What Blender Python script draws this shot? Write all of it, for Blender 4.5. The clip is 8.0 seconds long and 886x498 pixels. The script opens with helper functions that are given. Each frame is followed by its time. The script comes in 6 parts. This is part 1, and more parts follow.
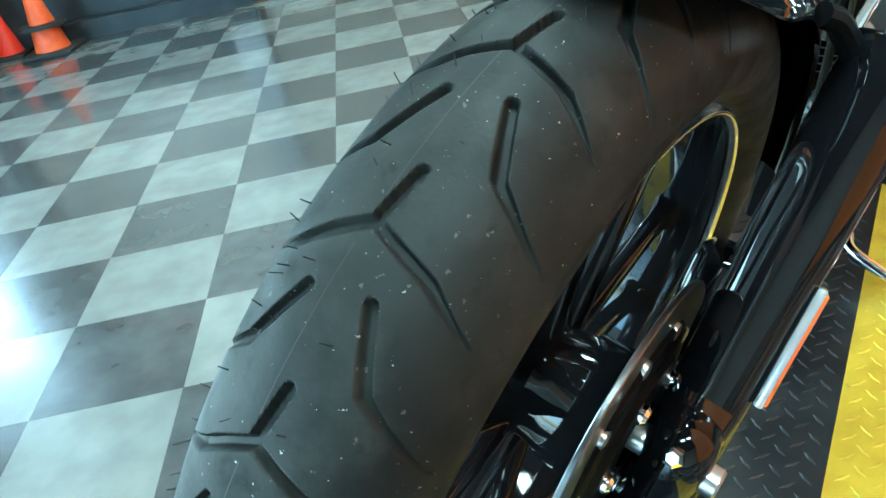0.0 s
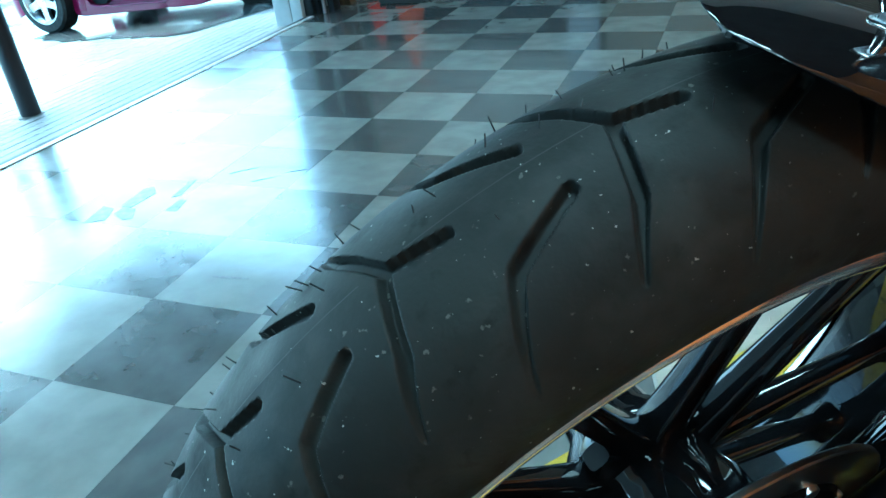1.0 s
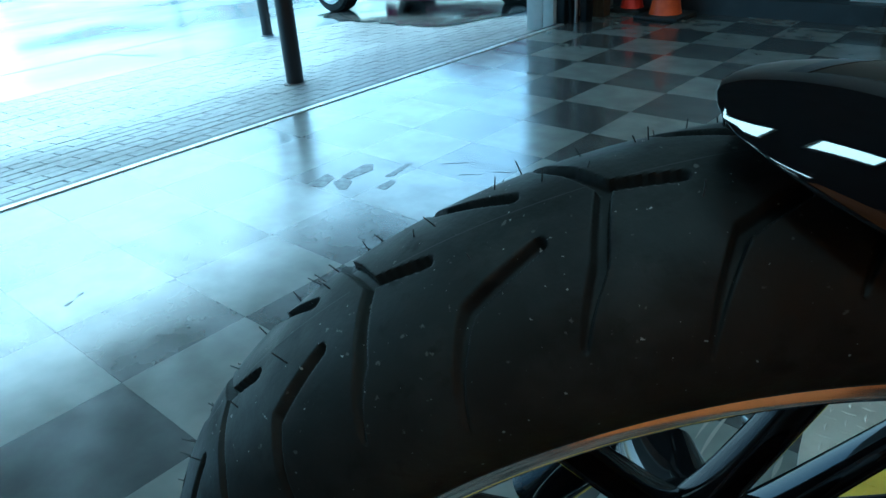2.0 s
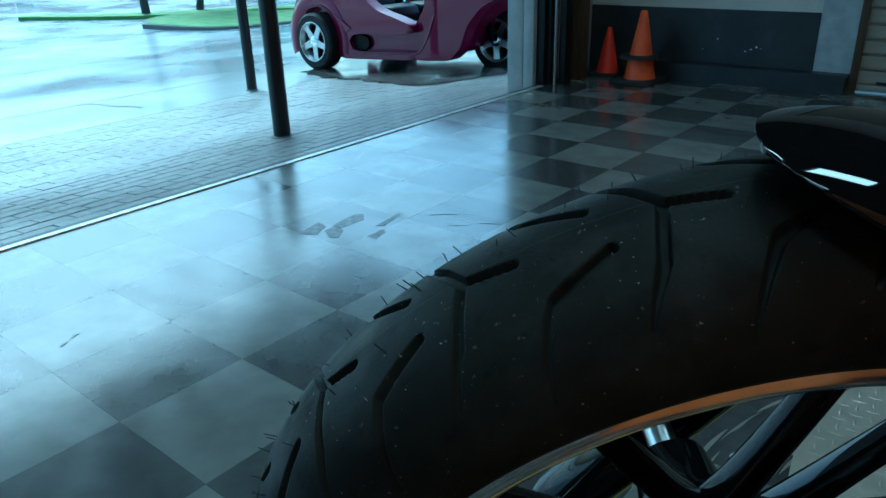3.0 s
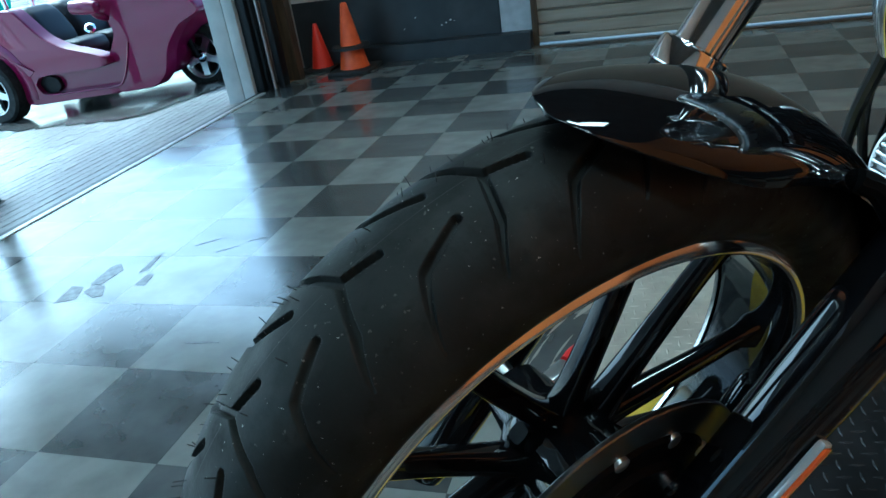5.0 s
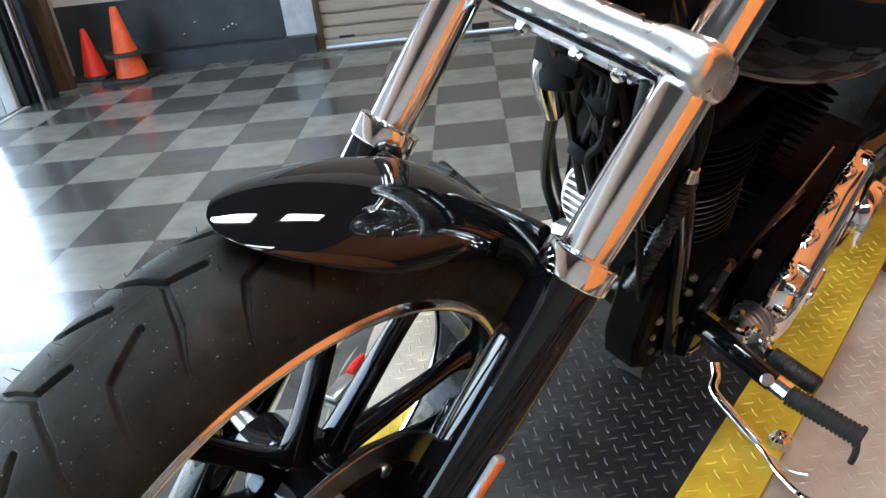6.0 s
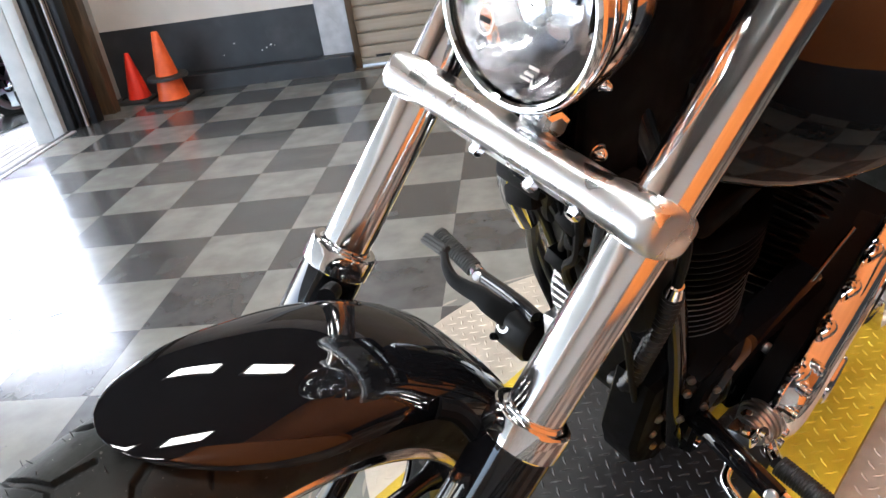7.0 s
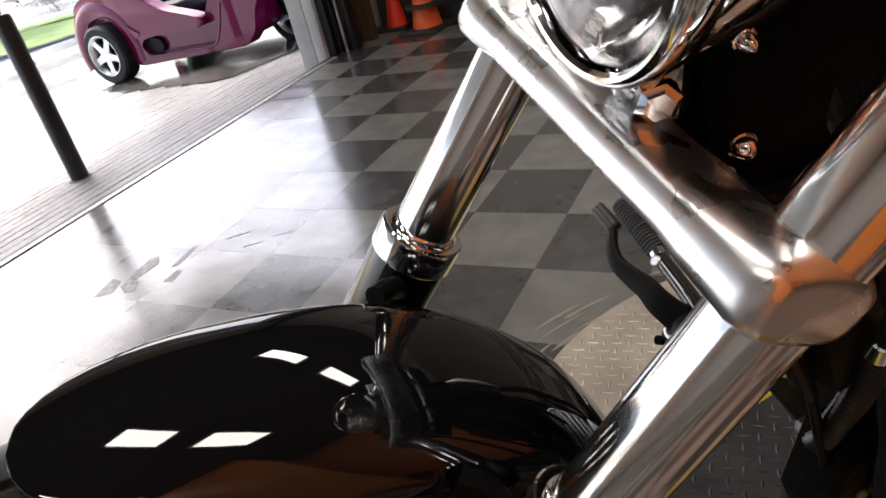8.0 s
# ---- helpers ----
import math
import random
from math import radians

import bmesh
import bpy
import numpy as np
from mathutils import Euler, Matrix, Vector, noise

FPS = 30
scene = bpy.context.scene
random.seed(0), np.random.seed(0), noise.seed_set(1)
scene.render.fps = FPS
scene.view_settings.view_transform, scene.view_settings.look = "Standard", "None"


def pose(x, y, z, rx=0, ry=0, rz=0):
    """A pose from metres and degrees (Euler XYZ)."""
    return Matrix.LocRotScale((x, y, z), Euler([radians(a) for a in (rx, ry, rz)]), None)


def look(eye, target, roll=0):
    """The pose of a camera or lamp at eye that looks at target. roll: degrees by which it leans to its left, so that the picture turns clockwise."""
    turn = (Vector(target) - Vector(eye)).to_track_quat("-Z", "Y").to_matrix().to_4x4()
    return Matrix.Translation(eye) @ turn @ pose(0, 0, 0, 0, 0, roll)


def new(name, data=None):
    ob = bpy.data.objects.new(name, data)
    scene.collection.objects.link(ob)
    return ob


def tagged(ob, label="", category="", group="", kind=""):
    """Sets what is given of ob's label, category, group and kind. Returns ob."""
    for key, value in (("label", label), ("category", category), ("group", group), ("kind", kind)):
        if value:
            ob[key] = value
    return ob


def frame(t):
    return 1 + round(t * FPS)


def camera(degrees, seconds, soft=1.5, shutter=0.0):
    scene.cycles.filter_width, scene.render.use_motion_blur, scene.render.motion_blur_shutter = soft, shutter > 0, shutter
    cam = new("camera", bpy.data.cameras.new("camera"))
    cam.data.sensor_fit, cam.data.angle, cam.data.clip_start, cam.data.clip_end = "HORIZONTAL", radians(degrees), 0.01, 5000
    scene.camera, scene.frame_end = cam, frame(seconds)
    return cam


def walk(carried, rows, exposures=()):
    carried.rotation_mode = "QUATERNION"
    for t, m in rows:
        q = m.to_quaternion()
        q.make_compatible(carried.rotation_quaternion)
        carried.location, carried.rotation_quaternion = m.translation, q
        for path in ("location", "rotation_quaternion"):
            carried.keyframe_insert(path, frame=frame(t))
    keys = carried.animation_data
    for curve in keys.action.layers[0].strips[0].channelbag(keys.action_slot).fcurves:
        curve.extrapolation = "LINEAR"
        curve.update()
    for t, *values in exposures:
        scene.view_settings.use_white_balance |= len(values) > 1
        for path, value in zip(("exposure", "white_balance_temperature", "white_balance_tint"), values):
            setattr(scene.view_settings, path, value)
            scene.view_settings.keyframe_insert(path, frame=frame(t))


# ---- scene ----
cam = camera(62.4, 8.0)
PATH = [
    (0, (1.134, -0.835, 0.884), (1.172, 0.869, -0.162), -11.5),
    (0.5, (1.19, -0.832, 0.895), (0.832, 0.869, -0.094), -10.9),
    (1, (1.235, -0.78, 0.884), (0.535, 0.816, -0.098), -6.5),
    (1.5, (1.282, -0.737, 0.887), (0.232, 0.652, -0.097), -4.7),
    (1.7, (1.303, -0.738, 0.894), (0.149, 0.577, -0.074), -4.3),
    (2.8, (1.337, -0.805, 0.899), (0.096, 0.55, 0.111), -1.7),
    (3, (1.324, -0.829, 0.903), (0.141, 0.578, 0.115), -1.7),
    (3.5, (1.277, -0.876, 0.924), (0.236, 0.645, 0.149), -3.6),
    (4, (1.255, -0.895, 0.93), (0.36, 0.723, 0.168), -5.5),
    (4.2, (1.259, -0.899, 0.93), (0.409, 0.739, 0.158), -6.4),
    (5.3, (1.329, -0.903, 0.929), (0.844, 0.821, 0.039), -9.0),
    (5.5, (1.351, -0.902, 0.944), (0.964, 0.835, 0.029), -8.6),
    (6, (1.412, -0.927, 1.013), (1.285, 0.837, 0.078), -6.8),
    (6.5, (1.429, -0.91, 1.072), (1.378, 0.871, 0.163), -7.3),
    (7, (1.511, -0.82, 1.09), (1.244, 0.936, 0.171), -9.0),
    (7.5, (1.585, -0.719, 1.076), (0.904, 0.892, 0.106), -10.4),
    (8, (1.604, -0.629, 1.038), (0.68, 0.864, 0.082), -13.9),
]
EXPOSURES = [
    (0.0, 3.92, 4400, -27), (0.5, 3.59, 4450, -23), (1.0, 2.91, 3870, -29), (1.5, 2.01, 3930, -28), (1.7, 1.77, 3900, -28), (2.8, 0.91, 3790, -30),
    (3.0, 0.87, 3780, -30), (3.5, 0.76, 3770, -30), (4.0, 1.06, 3770, -31), (4.2, 1.17, 3800, -31), (5.3, 2.25, 4440, -17), (5.5, 2.46, 4560, -17),
    (6.0, 3.23, 5220, -1), (6.5, 3.51, 5540, 3), (7.0, 3.28, 5810, 7), (7.5, 2.58, 6040, 10), (8.0, 1.94, 6330, 12),
]
walk(cam, [(t, look(eye, target, roll)) for t, eye, target, roll in PATH], EXPOSURES)

# ---- light ----
world = bpy.data.worlds.new("overcast_sky")
scene.world = world
world.use_nodes = True
wn = world.node_tree.nodes
sky = wn.new("ShaderNodeTexSky")
sky.sky_type = "NISHITA"
sky.sun_disc = False
sky.sun_elevation, sky.sun_rotation = radians(48), radians(290)
sky.air_density, sky.dust_density, sky.ozone_density = 0.9, 4.0, 0.6
world.node_tree.links.new(sky.outputs[0], wn["Background"].inputs[0])
wn["Background"].inputs[1].default_value = 0.15

sun = new("sun", bpy.data.lights.new("sun", "SUN"))
sun.data.energy, sun.data.angle, sun.data.color = 1.5, radians(12), (1.0, 0.97, 0.92)
sun.matrix_world = look((-20.2, 7.35, 23.9), (0, 0, 0))


# ---- materials ----
def material(name, colour, rough=0.5, metal=0.0, coat=0.0, coat_rough=0.05, spec=0.5):
    m = bpy.data.materials.new(name)
    m.use_nodes = True
    b = m.node_tree.nodes["Principled BSDF"]
    b.inputs["Base Color"].default_value = (*colour, 1)
    b.inputs["Roughness"].default_value = rough
    b.inputs["Metallic"].default_value = metal
    b.inputs["Coat Weight"].default_value = coat
    b.inputs["Coat Roughness"].default_value = coat_rough
    b.inputs["Specular IOR Level"].default_value = spec
    return m


def source(m):
    """Coordinates in the thing, or in the room for pieces that share one mesh."""
    if m.name in ("grey_vinyl_tile", "charcoal_vinyl_tile", "paving_brick"):
        return m.node_tree.nodes.new("ShaderNodeNewGeometry").outputs["Position"]
    return m.node_tree.nodes.new("ShaderNodeTexCoord").outputs["Object"]


def grain(m, scale, low, high, detail=6, target="Base Color", stretch=(1, 1, 1), spread=(0.35, 0.65)):
    """Noise between two colours (or two values) on an input of the surface."""
    nt = m.node_tree
    b = nt.nodes["Principled BSDF"]
    co = source(m)
    mp = nt.nodes.new("ShaderNodeMapping")
    mp.inputs["Scale"].default_value = stretch
    nz = nt.nodes.new("ShaderNodeTexNoise")
    nz.inputs["Scale"].default_value, nz.inputs["Detail"].default_value = scale, detail
    rp = nt.nodes.new("ShaderNodeValToRGB")
    rp.color_ramp.elements[0].position, rp.color_ramp.elements[1].position = spread
    lo = low if isinstance(low, tuple) else (low,) * 3
    hi = high if isinstance(high, tuple) else (high,) * 3
    rp.color_ramp.elements[0].color, rp.color_ramp.elements[1].color = (*lo, 1), (*hi, 1)
    nt.links.new(co, mp.inputs[0])
    nt.links.new(mp.outputs[0], nz.inputs[0])
    nt.links.new(nz.outputs["Fac"], rp.inputs[0])
    nt.links.new(rp.outputs[0], b.inputs[target])
    return rp, nz, mp


def mix_over(m, rp, colour, scale, edge, width=0.02, detail=3, stretch=(1, 1, 1)):
    """Spots or stains of another colour over a colour ramp."""
    nt = m.node_tree
    b = nt.nodes["Principled BSDF"]
    co = source(m)
    mp = nt.nodes.new("ShaderNodeMapping")
    mp.inputs["Scale"].default_value = stretch
    nz = nt.nodes.new("ShaderNodeTexNoise")
    nz.inputs["Scale"].default_value, nz.inputs["Detail"].default_value = scale, detail
    r2 = nt.nodes.new("ShaderNodeValToRGB")
    r2.color_ramp.elements[0].position, r2.color_ramp.elements[1].position = edge, edge + width
    mx = nt.nodes.new("ShaderNodeMix")
    mx.data_type = "RGBA"
    mx.inputs["B"].default_value = (*colour, 1)
    nt.links.new(co, mp.inputs[0])
    nt.links.new(mp.outputs[0], nz.inputs[0])
    nt.links.new(nz.outputs["Fac"], r2.inputs[0])
    nt.links.new(r2.outputs[0], mx.inputs["Factor"])
    nt.links.new(rp.outputs[0] if hasattr(rp, "color_ramp") else rp.outputs["Result"], mx.inputs["A"])
    nt.links.new(mx.outputs["Result"], b.inputs["Base Color"])
    return mx


def bump(m, scale, strength, distance=0.001, detail=5, stretch=(1, 1, 1)):
    nt = m.node_tree
    b = nt.nodes["Principled BSDF"]
    co = source(m)
    mp = nt.nodes.new("ShaderNodeMapping")
    mp.inputs["Scale"].default_value = stretch
    nz = nt.nodes.new("ShaderNodeTexNoise")
    nz.inputs["Scale"].default_value, nz.inputs["Detail"].default_value = scale, detail
    bp = nt.nodes.new("ShaderNodeBump")
    bp.inputs["Strength"].default_value, bp.inputs["Distance"].default_value = strength, distance
    nt.links.new(co, mp.inputs[0])
    nt.links.new(mp.outputs[0], nz.inputs[0])
    nt.links.new(nz.outputs["Fac"], bp.inputs["Height"])
    nt.links.new(bp.outputs[0], b.inputs["Normal"])
    return m


def vary(m, amount=0.3):
    """A little lighter or darker from piece to piece."""
    nt = m.node_tree
    b = nt.nodes["Principled BSDF"]
    link = b.inputs["Base Color"].links
    oi = nt.nodes.new("ShaderNodeObjectInfo")
    mr = nt.nodes.new("ShaderNodeMapRange")
    mr.inputs["To Min"].default_value, mr.inputs["To Max"].default_value = 1 - amount, 1 + amount
    hs = nt.nodes.new("ShaderNodeHueSaturation")
    nt.links.new(oi.outputs["Random"], mr.inputs[0])
    nt.links.new(mr.outputs[0], hs.inputs["Value"])
    if link:
        nt.links.new(link[0].from_socket, hs.inputs["Color"])
    else:
        hs.inputs["Color"].default_value = b.inputs["Base Color"].default_value
    nt.links.new(hs.outputs[0], b.inputs["Base Color"])


CHROME = material("chrome", (0.86, 0.87, 0.88), 0.05, 1.0)
grain(CHROME, 30, 0.04, 0.09, target="Roughness")
TUBECHROME = material("drawn_chrome_tube", (0.88, 0.885, 0.89), 0.06, 1.0)
grain(TUBECHROME, 60, 0.10, 0.13, target="Roughness")
DISCSTEEL = material("worn_disc_steel", (0.2, 0.2, 0.2), 0.3, 1.0)
SOFTCHROME = material("hazy_chrome", (0.84, 0.84, 0.85), 0.14, 1.0)
grain(SOFTCHROME, 26, 0.2, 0.34, target="Roughness")
bump(SOFTCHROME, 34, 0.08, 0.0012, 2)
STEEL = material("brushed_steel", (0.6, 0.6, 0.6), 0.28, 1.0)
PAINT = material("gloss_black_paint", (0.004, 0.004, 0.005), 0.4, 0.0, 1.0, 0.015, 0.0)
SATIN = material("satin_black_metal", (0.003, 0.003, 0.0035), 0.55, spec=0.06)
grain(SATIN, 40, 0.42, 0.6, target="Roughness")
WHEELBLACK = material("gloss_black_wheel", (0.006, 0.006, 0.007), 0.4, 0.0, 0.9, 0.05, 0.0)
PLASTIC = material("black_plastic", (0.006, 0.006, 0.006), 0.5, spec=0.15)
bump(PLASTIC, 400, 0.2)
GRIP = material("black_grip_rubber", (0.012, 0.012, 0.012), 0.55)
ORANGE = material("amber_reflector", (0.75, 0.12, 0.01), 0.15, 0.0, 1.0)
REDREF = material("reflector_side", (0.72, 0.74, 0.76), 0.25, 0.6)

RUBBER = material("tyre_rubber", (0.026, 0.026, 0.024), 0.6, spec=0.22)
rr, rn, rm = grain(RUBBER, 14, (0.0082, 0.0087, 0.0081), (0.0158, 0.0167, 0.0155))
rw = mix_over(RUBBER, rr, (0.033, 0.0345, 0.0315), 26, 0.5, 0.3, 10)
rv = mix_over(RUBBER, rw, (0.006, 0.0057, 0.0053), 60, 0.6, 0.12, 4)
rx = mix_over(RUBBER, rv, (0.085, 0.08, 0.072), 190, 0.70, 0.04)
mix_over(RUBBER, rx, (0.30, 0.29, 0.27), 330, 0.735, 0.02, 2)
grain(RUBBER, 30, 0.5, 0.68, target="Roughness")
bump(RUBBER, 300, 0.35, 0.0006)
NIB = material("rubber_nib", (0.012, 0.012, 0.012), 0.6)
MACHINED = material("machined_rim_lip", (0.8, 0.78, 0.75), 0.14, 1.0)
grain(MACHINED, 40, 0.1, 0.2, target="Roughness")
GLASS = material("headlight_glass", (1, 1, 1), 0.02)
GLASS.node_tree.nodes["Principled BSDF"].inputs["Transmission Weight"].default_value = 1.0
MIRROR = material("lamp_reflector", (0.72, 0.72, 0.74), 0.12, 1.0)
grain(MIRROR, 45, 0.06, 0.22, target="Roughness")
bump(MIRROR, 70, 0.5, 0.002, 1)

TILE_L = material("grey_vinyl_tile", (0.36, 0.36, 0.33), 0.6, 0, 1.0, 0.18, 0.0)
tr_, tn_, tm_ = grain(TILE_L, 9, (0.18, 0.18, 0.163), (0.24, 0.24, 0.22))
mix_over(TILE_L, tr_, (0.148, 0.148, 0.136), 3, 0.55, 0.35, 6, (1, 2, 1))
vary(TILE_L, 0.06)
grain(TILE_L, 4, 0.14, 0.24, 8, "Coat Roughness", (1, 2.2, 1), (0.35, 0.65))
bump(TILE_L, 12, 0.08, 0.002, 3)
TILE_L.node_tree.nodes["Principled BSDF"].inputs["Coat IOR"].default_value = 1.92
TILE_D = material("charcoal_vinyl_tile", (0.085, 0.085, 0.085), 0.6, 0, 1.0, 0.18, 0.0)
tr_, tn_, tm_ = grain(TILE_D, 11, (0.05, 0.05, 0.05), (0.08, 0.08, 0.078))
mix_over(TILE_D, tr_, (0.105, 0.105, 0.102), 4, 0.55, 0.35, 6, (2, 1, 1))
vary(TILE_D, 0.1)
grain(TILE_D, 4, 0.14, 0.24, 8, "Coat Roughness", (1, 2.2, 1), (0.35, 0.65))
bump(TILE_D, 12, 0.08, 0.002, 3)
TILE_D.node_tree.nodes["Principled BSDF"].inputs["Coat IOR"].default_value = 1.92
BRIGHTSTRIP = material("worn_aluminium_strip", (0.88, 0.88, 0.87), 0.3, 0.5)
grain(BRIGHTSTRIP, 8, (0.6, 0.59, 0.57), (0.92, 0.92, 0.91), stretch=(1, 4, 1))
SUBFLOOR = material("floor_joint", (0.05, 0.05, 0.045), 0.8)
SCUFF = material("scuff_marks", (0.06, 0.06, 0.058), 0.45, 0, 0.5, 0.25)
grain(SCUFF, 40, (0.04, 0.04, 0.04), (0.15, 0.15, 0.145))
PALEWEAR = material("worn_floor_ring", (0.3, 0.27, 0.225), 0.45)

BLACKPLATE = material("black_painted_plate", (0.010, 0.011, 0.013), 0.42, 0, 0.14, 0.22)
grain(BLACKPLATE, 20, (0.008, 0.009, 0.010), (0.022, 0.023, 0.025))
YELLOW = material("safety_yellow_paint", (0.62, 0.44, 0.02), 0.45)
yr, _, _ = grain(YELLOW, 16, (0.52, 0.36, 0.015), (0.68, 0.5, 0.03))
mix_over(YELLOW, yr, (0.12, 0.10, 0.05), 18, 0.68, 0.1, 8)
ALUPLATE = material("bare_tread_plate", (0.7, 0.65, 0.58), 0.4, 0.4)
ap, _, _ = grain(ALUPLATE, 14, (0.48, 0.43, 0.36), (0.66, 0.60, 0.51))
mix_over(ALUPLATE, ap, (0.34, 0.29, 0.23), 7, 0.55, 0.25, 8)
grain(ALUPLATE, 25, 0.3, 0.5, target="Roughness")

WHITEWALL = material("white_wall_paint", (0.72, 0.70, 0.66), 0.6)
grain(WHITEWALL, 3, (0.66, 0.64, 0.60), (0.76, 0.74, 0.70))
DADO = material("charcoal_wall_paint", (0.035, 0.038, 0.042), 0.45)
dr, _, _ = grain(DADO, 6, (0.022, 0.025, 0.029), (0.036, 0.039, 0.044))
mix_over(DADO, dr, (0.06, 0.062, 0.066), 5, 0.6, 0.2, 6)
ORANGEWALL = material("orange_wall_paint", (0.80, 0.20, 0.02), 0.55)
grain(ORANGEWALL, 2, (0.60, 0.165, 0.022), (0.70, 0.20, 0.03))
CEILING = material("ceiling_paint", (0.07, 0.07, 0.068), 0.7)
grain(CEILING, 4, (0.055, 0.055, 0.052), (0.085, 0.085, 0.08))
# for the added roof that cuts sky light, kept dark in floor reflections
SKYBLOCK = material("sky_block_paint", (0.2, 0.2, 0.19), 0.7)
grain(SKYBLOCK, 4, (0.16, 0.16, 0.152), (0.22, 0.22, 0.21))
SOUTHPAINT = material("pale_wall_paint", (0.6, 0.595, 0.58), 0.6)
grain(SOUTHPAINT, 3, (0.55, 0.545, 0.53), (0.65, 0.64, 0.625))
BLOCK = material("painted_block", (0.5, 0.52, 0.5), 0.6)
grain(BLOCK, 8, (0.42, 0.44, 0.43), (0.52, 0.53, 0.52))
bump(BLOCK, 60, 0.4, 0.002)
WOOD = material("stained_wood", (0.16, 0.1, 0.05), 0.5)
grain(WOOD, 10, (0.05, 0.032, 0.018), (0.10, 0.066, 0.036), stretch=(6, 6, 0.6))
SHUTTER = material("beige_shutter_paint", (0.46, 0.41, 0.33), 0.45)
grain(SHUTTER, 5, (0.30, 0.265, 0.21), (0.39, 0.345, 0.28), stretch=(0.4, 1, 6))
DARKSTEEL = material("dark_door_track", (0.02, 0.022, 0.025), 0.4, 0.5)
CONE = material("orange_cone_vinyl", (0.85, 0.12, 0.02), 0.45)
grain(CONE, 20, (0.75, 0.10, 0.016), (0.88, 0.14, 0.025))
CONERED = material("red_cone_vinyl", (0.85, 0.035, 0.012), 0.42)
CONEBASE = material("cone_base_rubber", (0.03, 0.028, 0.026), 0.7)

BRICK = material("paving_brick", (0.3, 0.27, 0.24), 0.6)
grain(BRICK, 30, (0.18, 0.175, 0.168), (0.27, 0.264, 0.255))
vary(BRICK, 0.06)
grain(BRICK, 1.1, 0.3, 0.6, target="Roughness")
MORTAR = material("paving_joint", (0.14, 0.13, 0.12), 0.7)
ASPHALT = material("wet_concrete_drive", (0.3, 0.31, 0.31), 0.2)
ar, _, _ = grain(ASPHALT, 0.9, (0.33, 0.345, 0.34), (0.45, 0.465, 0.46), 10)
mix_over(ASPHALT, ar, (0.27, 0.275, 0.27), 0.54, 0.68, 0.12, 6)
grain(ASPHALT, 0.6, 0.1, 0.26, target="Roughness")
# wet drive with the trike's shade put into the colour
WETSHADE = material("painted_wet_shade", (0.06, 0.056, 0.05), 0.12, spec=0.5)
grain(WETSHADE, 2.2, (0.035, 0.032, 0.028), (0.11, 0.105, 0.098), 8)
grain(WETSHADE, 1.4, 0.05, 0.25, target="Roughness")
GRASS = material("lawn", (0.10, 0.22, 0.03), 0.8)
grain(GRASS, 3, (0.12, 0.21, 0.035), (0.2, 0.3, 0.06))
GUARDPLATE = material("galvanised_tread_plate", (0.5, 0.52, 0.55), 0.45, 0.25)
grain(GUARDPLATE, 14, (0.43, 0.45, 0.48), (0.56, 0.58, 0.61))
BARK = material("wet_bark", (0.05, 0.042, 0.035), 0.8)
LEAF = material("sparse_leaves", (0.06, 0.09, 0.03), 0.7)
BOLLARD = material("black_bollard_paint", (0.012, 0.012, 0.014), 0.35)
MAGENTA = material("magenta_pearl_paint", (0.13, 0.002, 0.042), 0.4, 0.1, 0.75, 0.03, 0.1)
MAGENTA.node_tree.nodes["Principled BSDF"].inputs["Coat IOR"].default_value = 1.5
LEATHER = material("dark_vinyl_seat", (0.012, 0.013, 0.016), 0.55, spec=0.3)
GREEN = material("green_bin_paint", (0.03, 0.3, 0.17), 0.5)
TUBELIGHT = material("fluorescent_diffuser", (1, 1, 1), 0.5)
tb = TUBELIGHT.node_tree.nodes["Principled BSDF"]
tb.inputs["Emission Color"].default_value, tb.inputs["Emission Strength"].default_value = (1.0, 0.93, 0.82, 1), 6.75
HOSEBLACK = material("black_hose_rubber", (0.010, 0.010, 0.011), 0.32, spec=0.5)
REDGRIP = material("red_handle", (0.6, 0.02, 0.02), 0.4)
BRICKWALL = material("far_brick", (0.3, 0.12, 0.09), 0.8)


# ---- building helpers ----
def finish(bm, name, mat, smooth=True, angle=35):
    me = bpy.data.meshes.new(name)
    bmesh.ops.recalc_face_normals(bm, faces=bm.faces)
    bm.to_mesh(me)
    bm.free()
    for m in mat if isinstance(mat, (list, tuple)) else [mat]:
        me.materials.append(m)
    if smooth:
        for p in me.polygons:
            p.use_smooth = True
        me.set_sharp_from_angle(angle=radians(angle))
    return me


def part(name, bm, mat, parent, label="", smooth=True, angle=35):
    ob = new(name, finish(bm, name, mat, smooth, angle))
    ob.parent = parent
    if label:
        tagged(ob, label)
    return ob


def thing(name, m, label, category, group="", kind=""):
    ob = new(name)
    ob.empty_display_size = 0.1
    ob.matrix_world = m
    return tagged(ob, label, category, group, kind)


def solid(name, bm, mat, label="", category="", kind="", smooth=False, group=""):
    return tagged(new(name, finish(bm, name, mat, smooth)), label, category, group, kind)


def box(bm, lo, hi, bevel=0.0, seg=2, m=None):
    verts = bmesh.ops.create_cube(bm, size=1)["verts"]
    c, d = (Vector(lo) + Vector(hi)) / 2, Vector(hi) - Vector(lo)
    for v in verts:
        v.co = Vector((v.co.x * d.x, v.co.y * d.y, v.co.z * d.z)) + c
    if bevel:
        edges = list({e for v in verts for e in v.link_edges})
        out = bmesh.ops.bevel(bm, geom=edges, offset=bevel, segments=seg, profile=0.5, affect="EDGES")
        verts = list({v for f in out["faces"] for v in f.verts} | {v for v in verts if v.is_valid})
    if m is not None:
        for v in verts:
            v.co = m @ v.co
    return bm


def basis(axis):
    z = Vector(axis).normalized()
    x = z.orthogonal().normalized()
    return x, z.cross(x), z


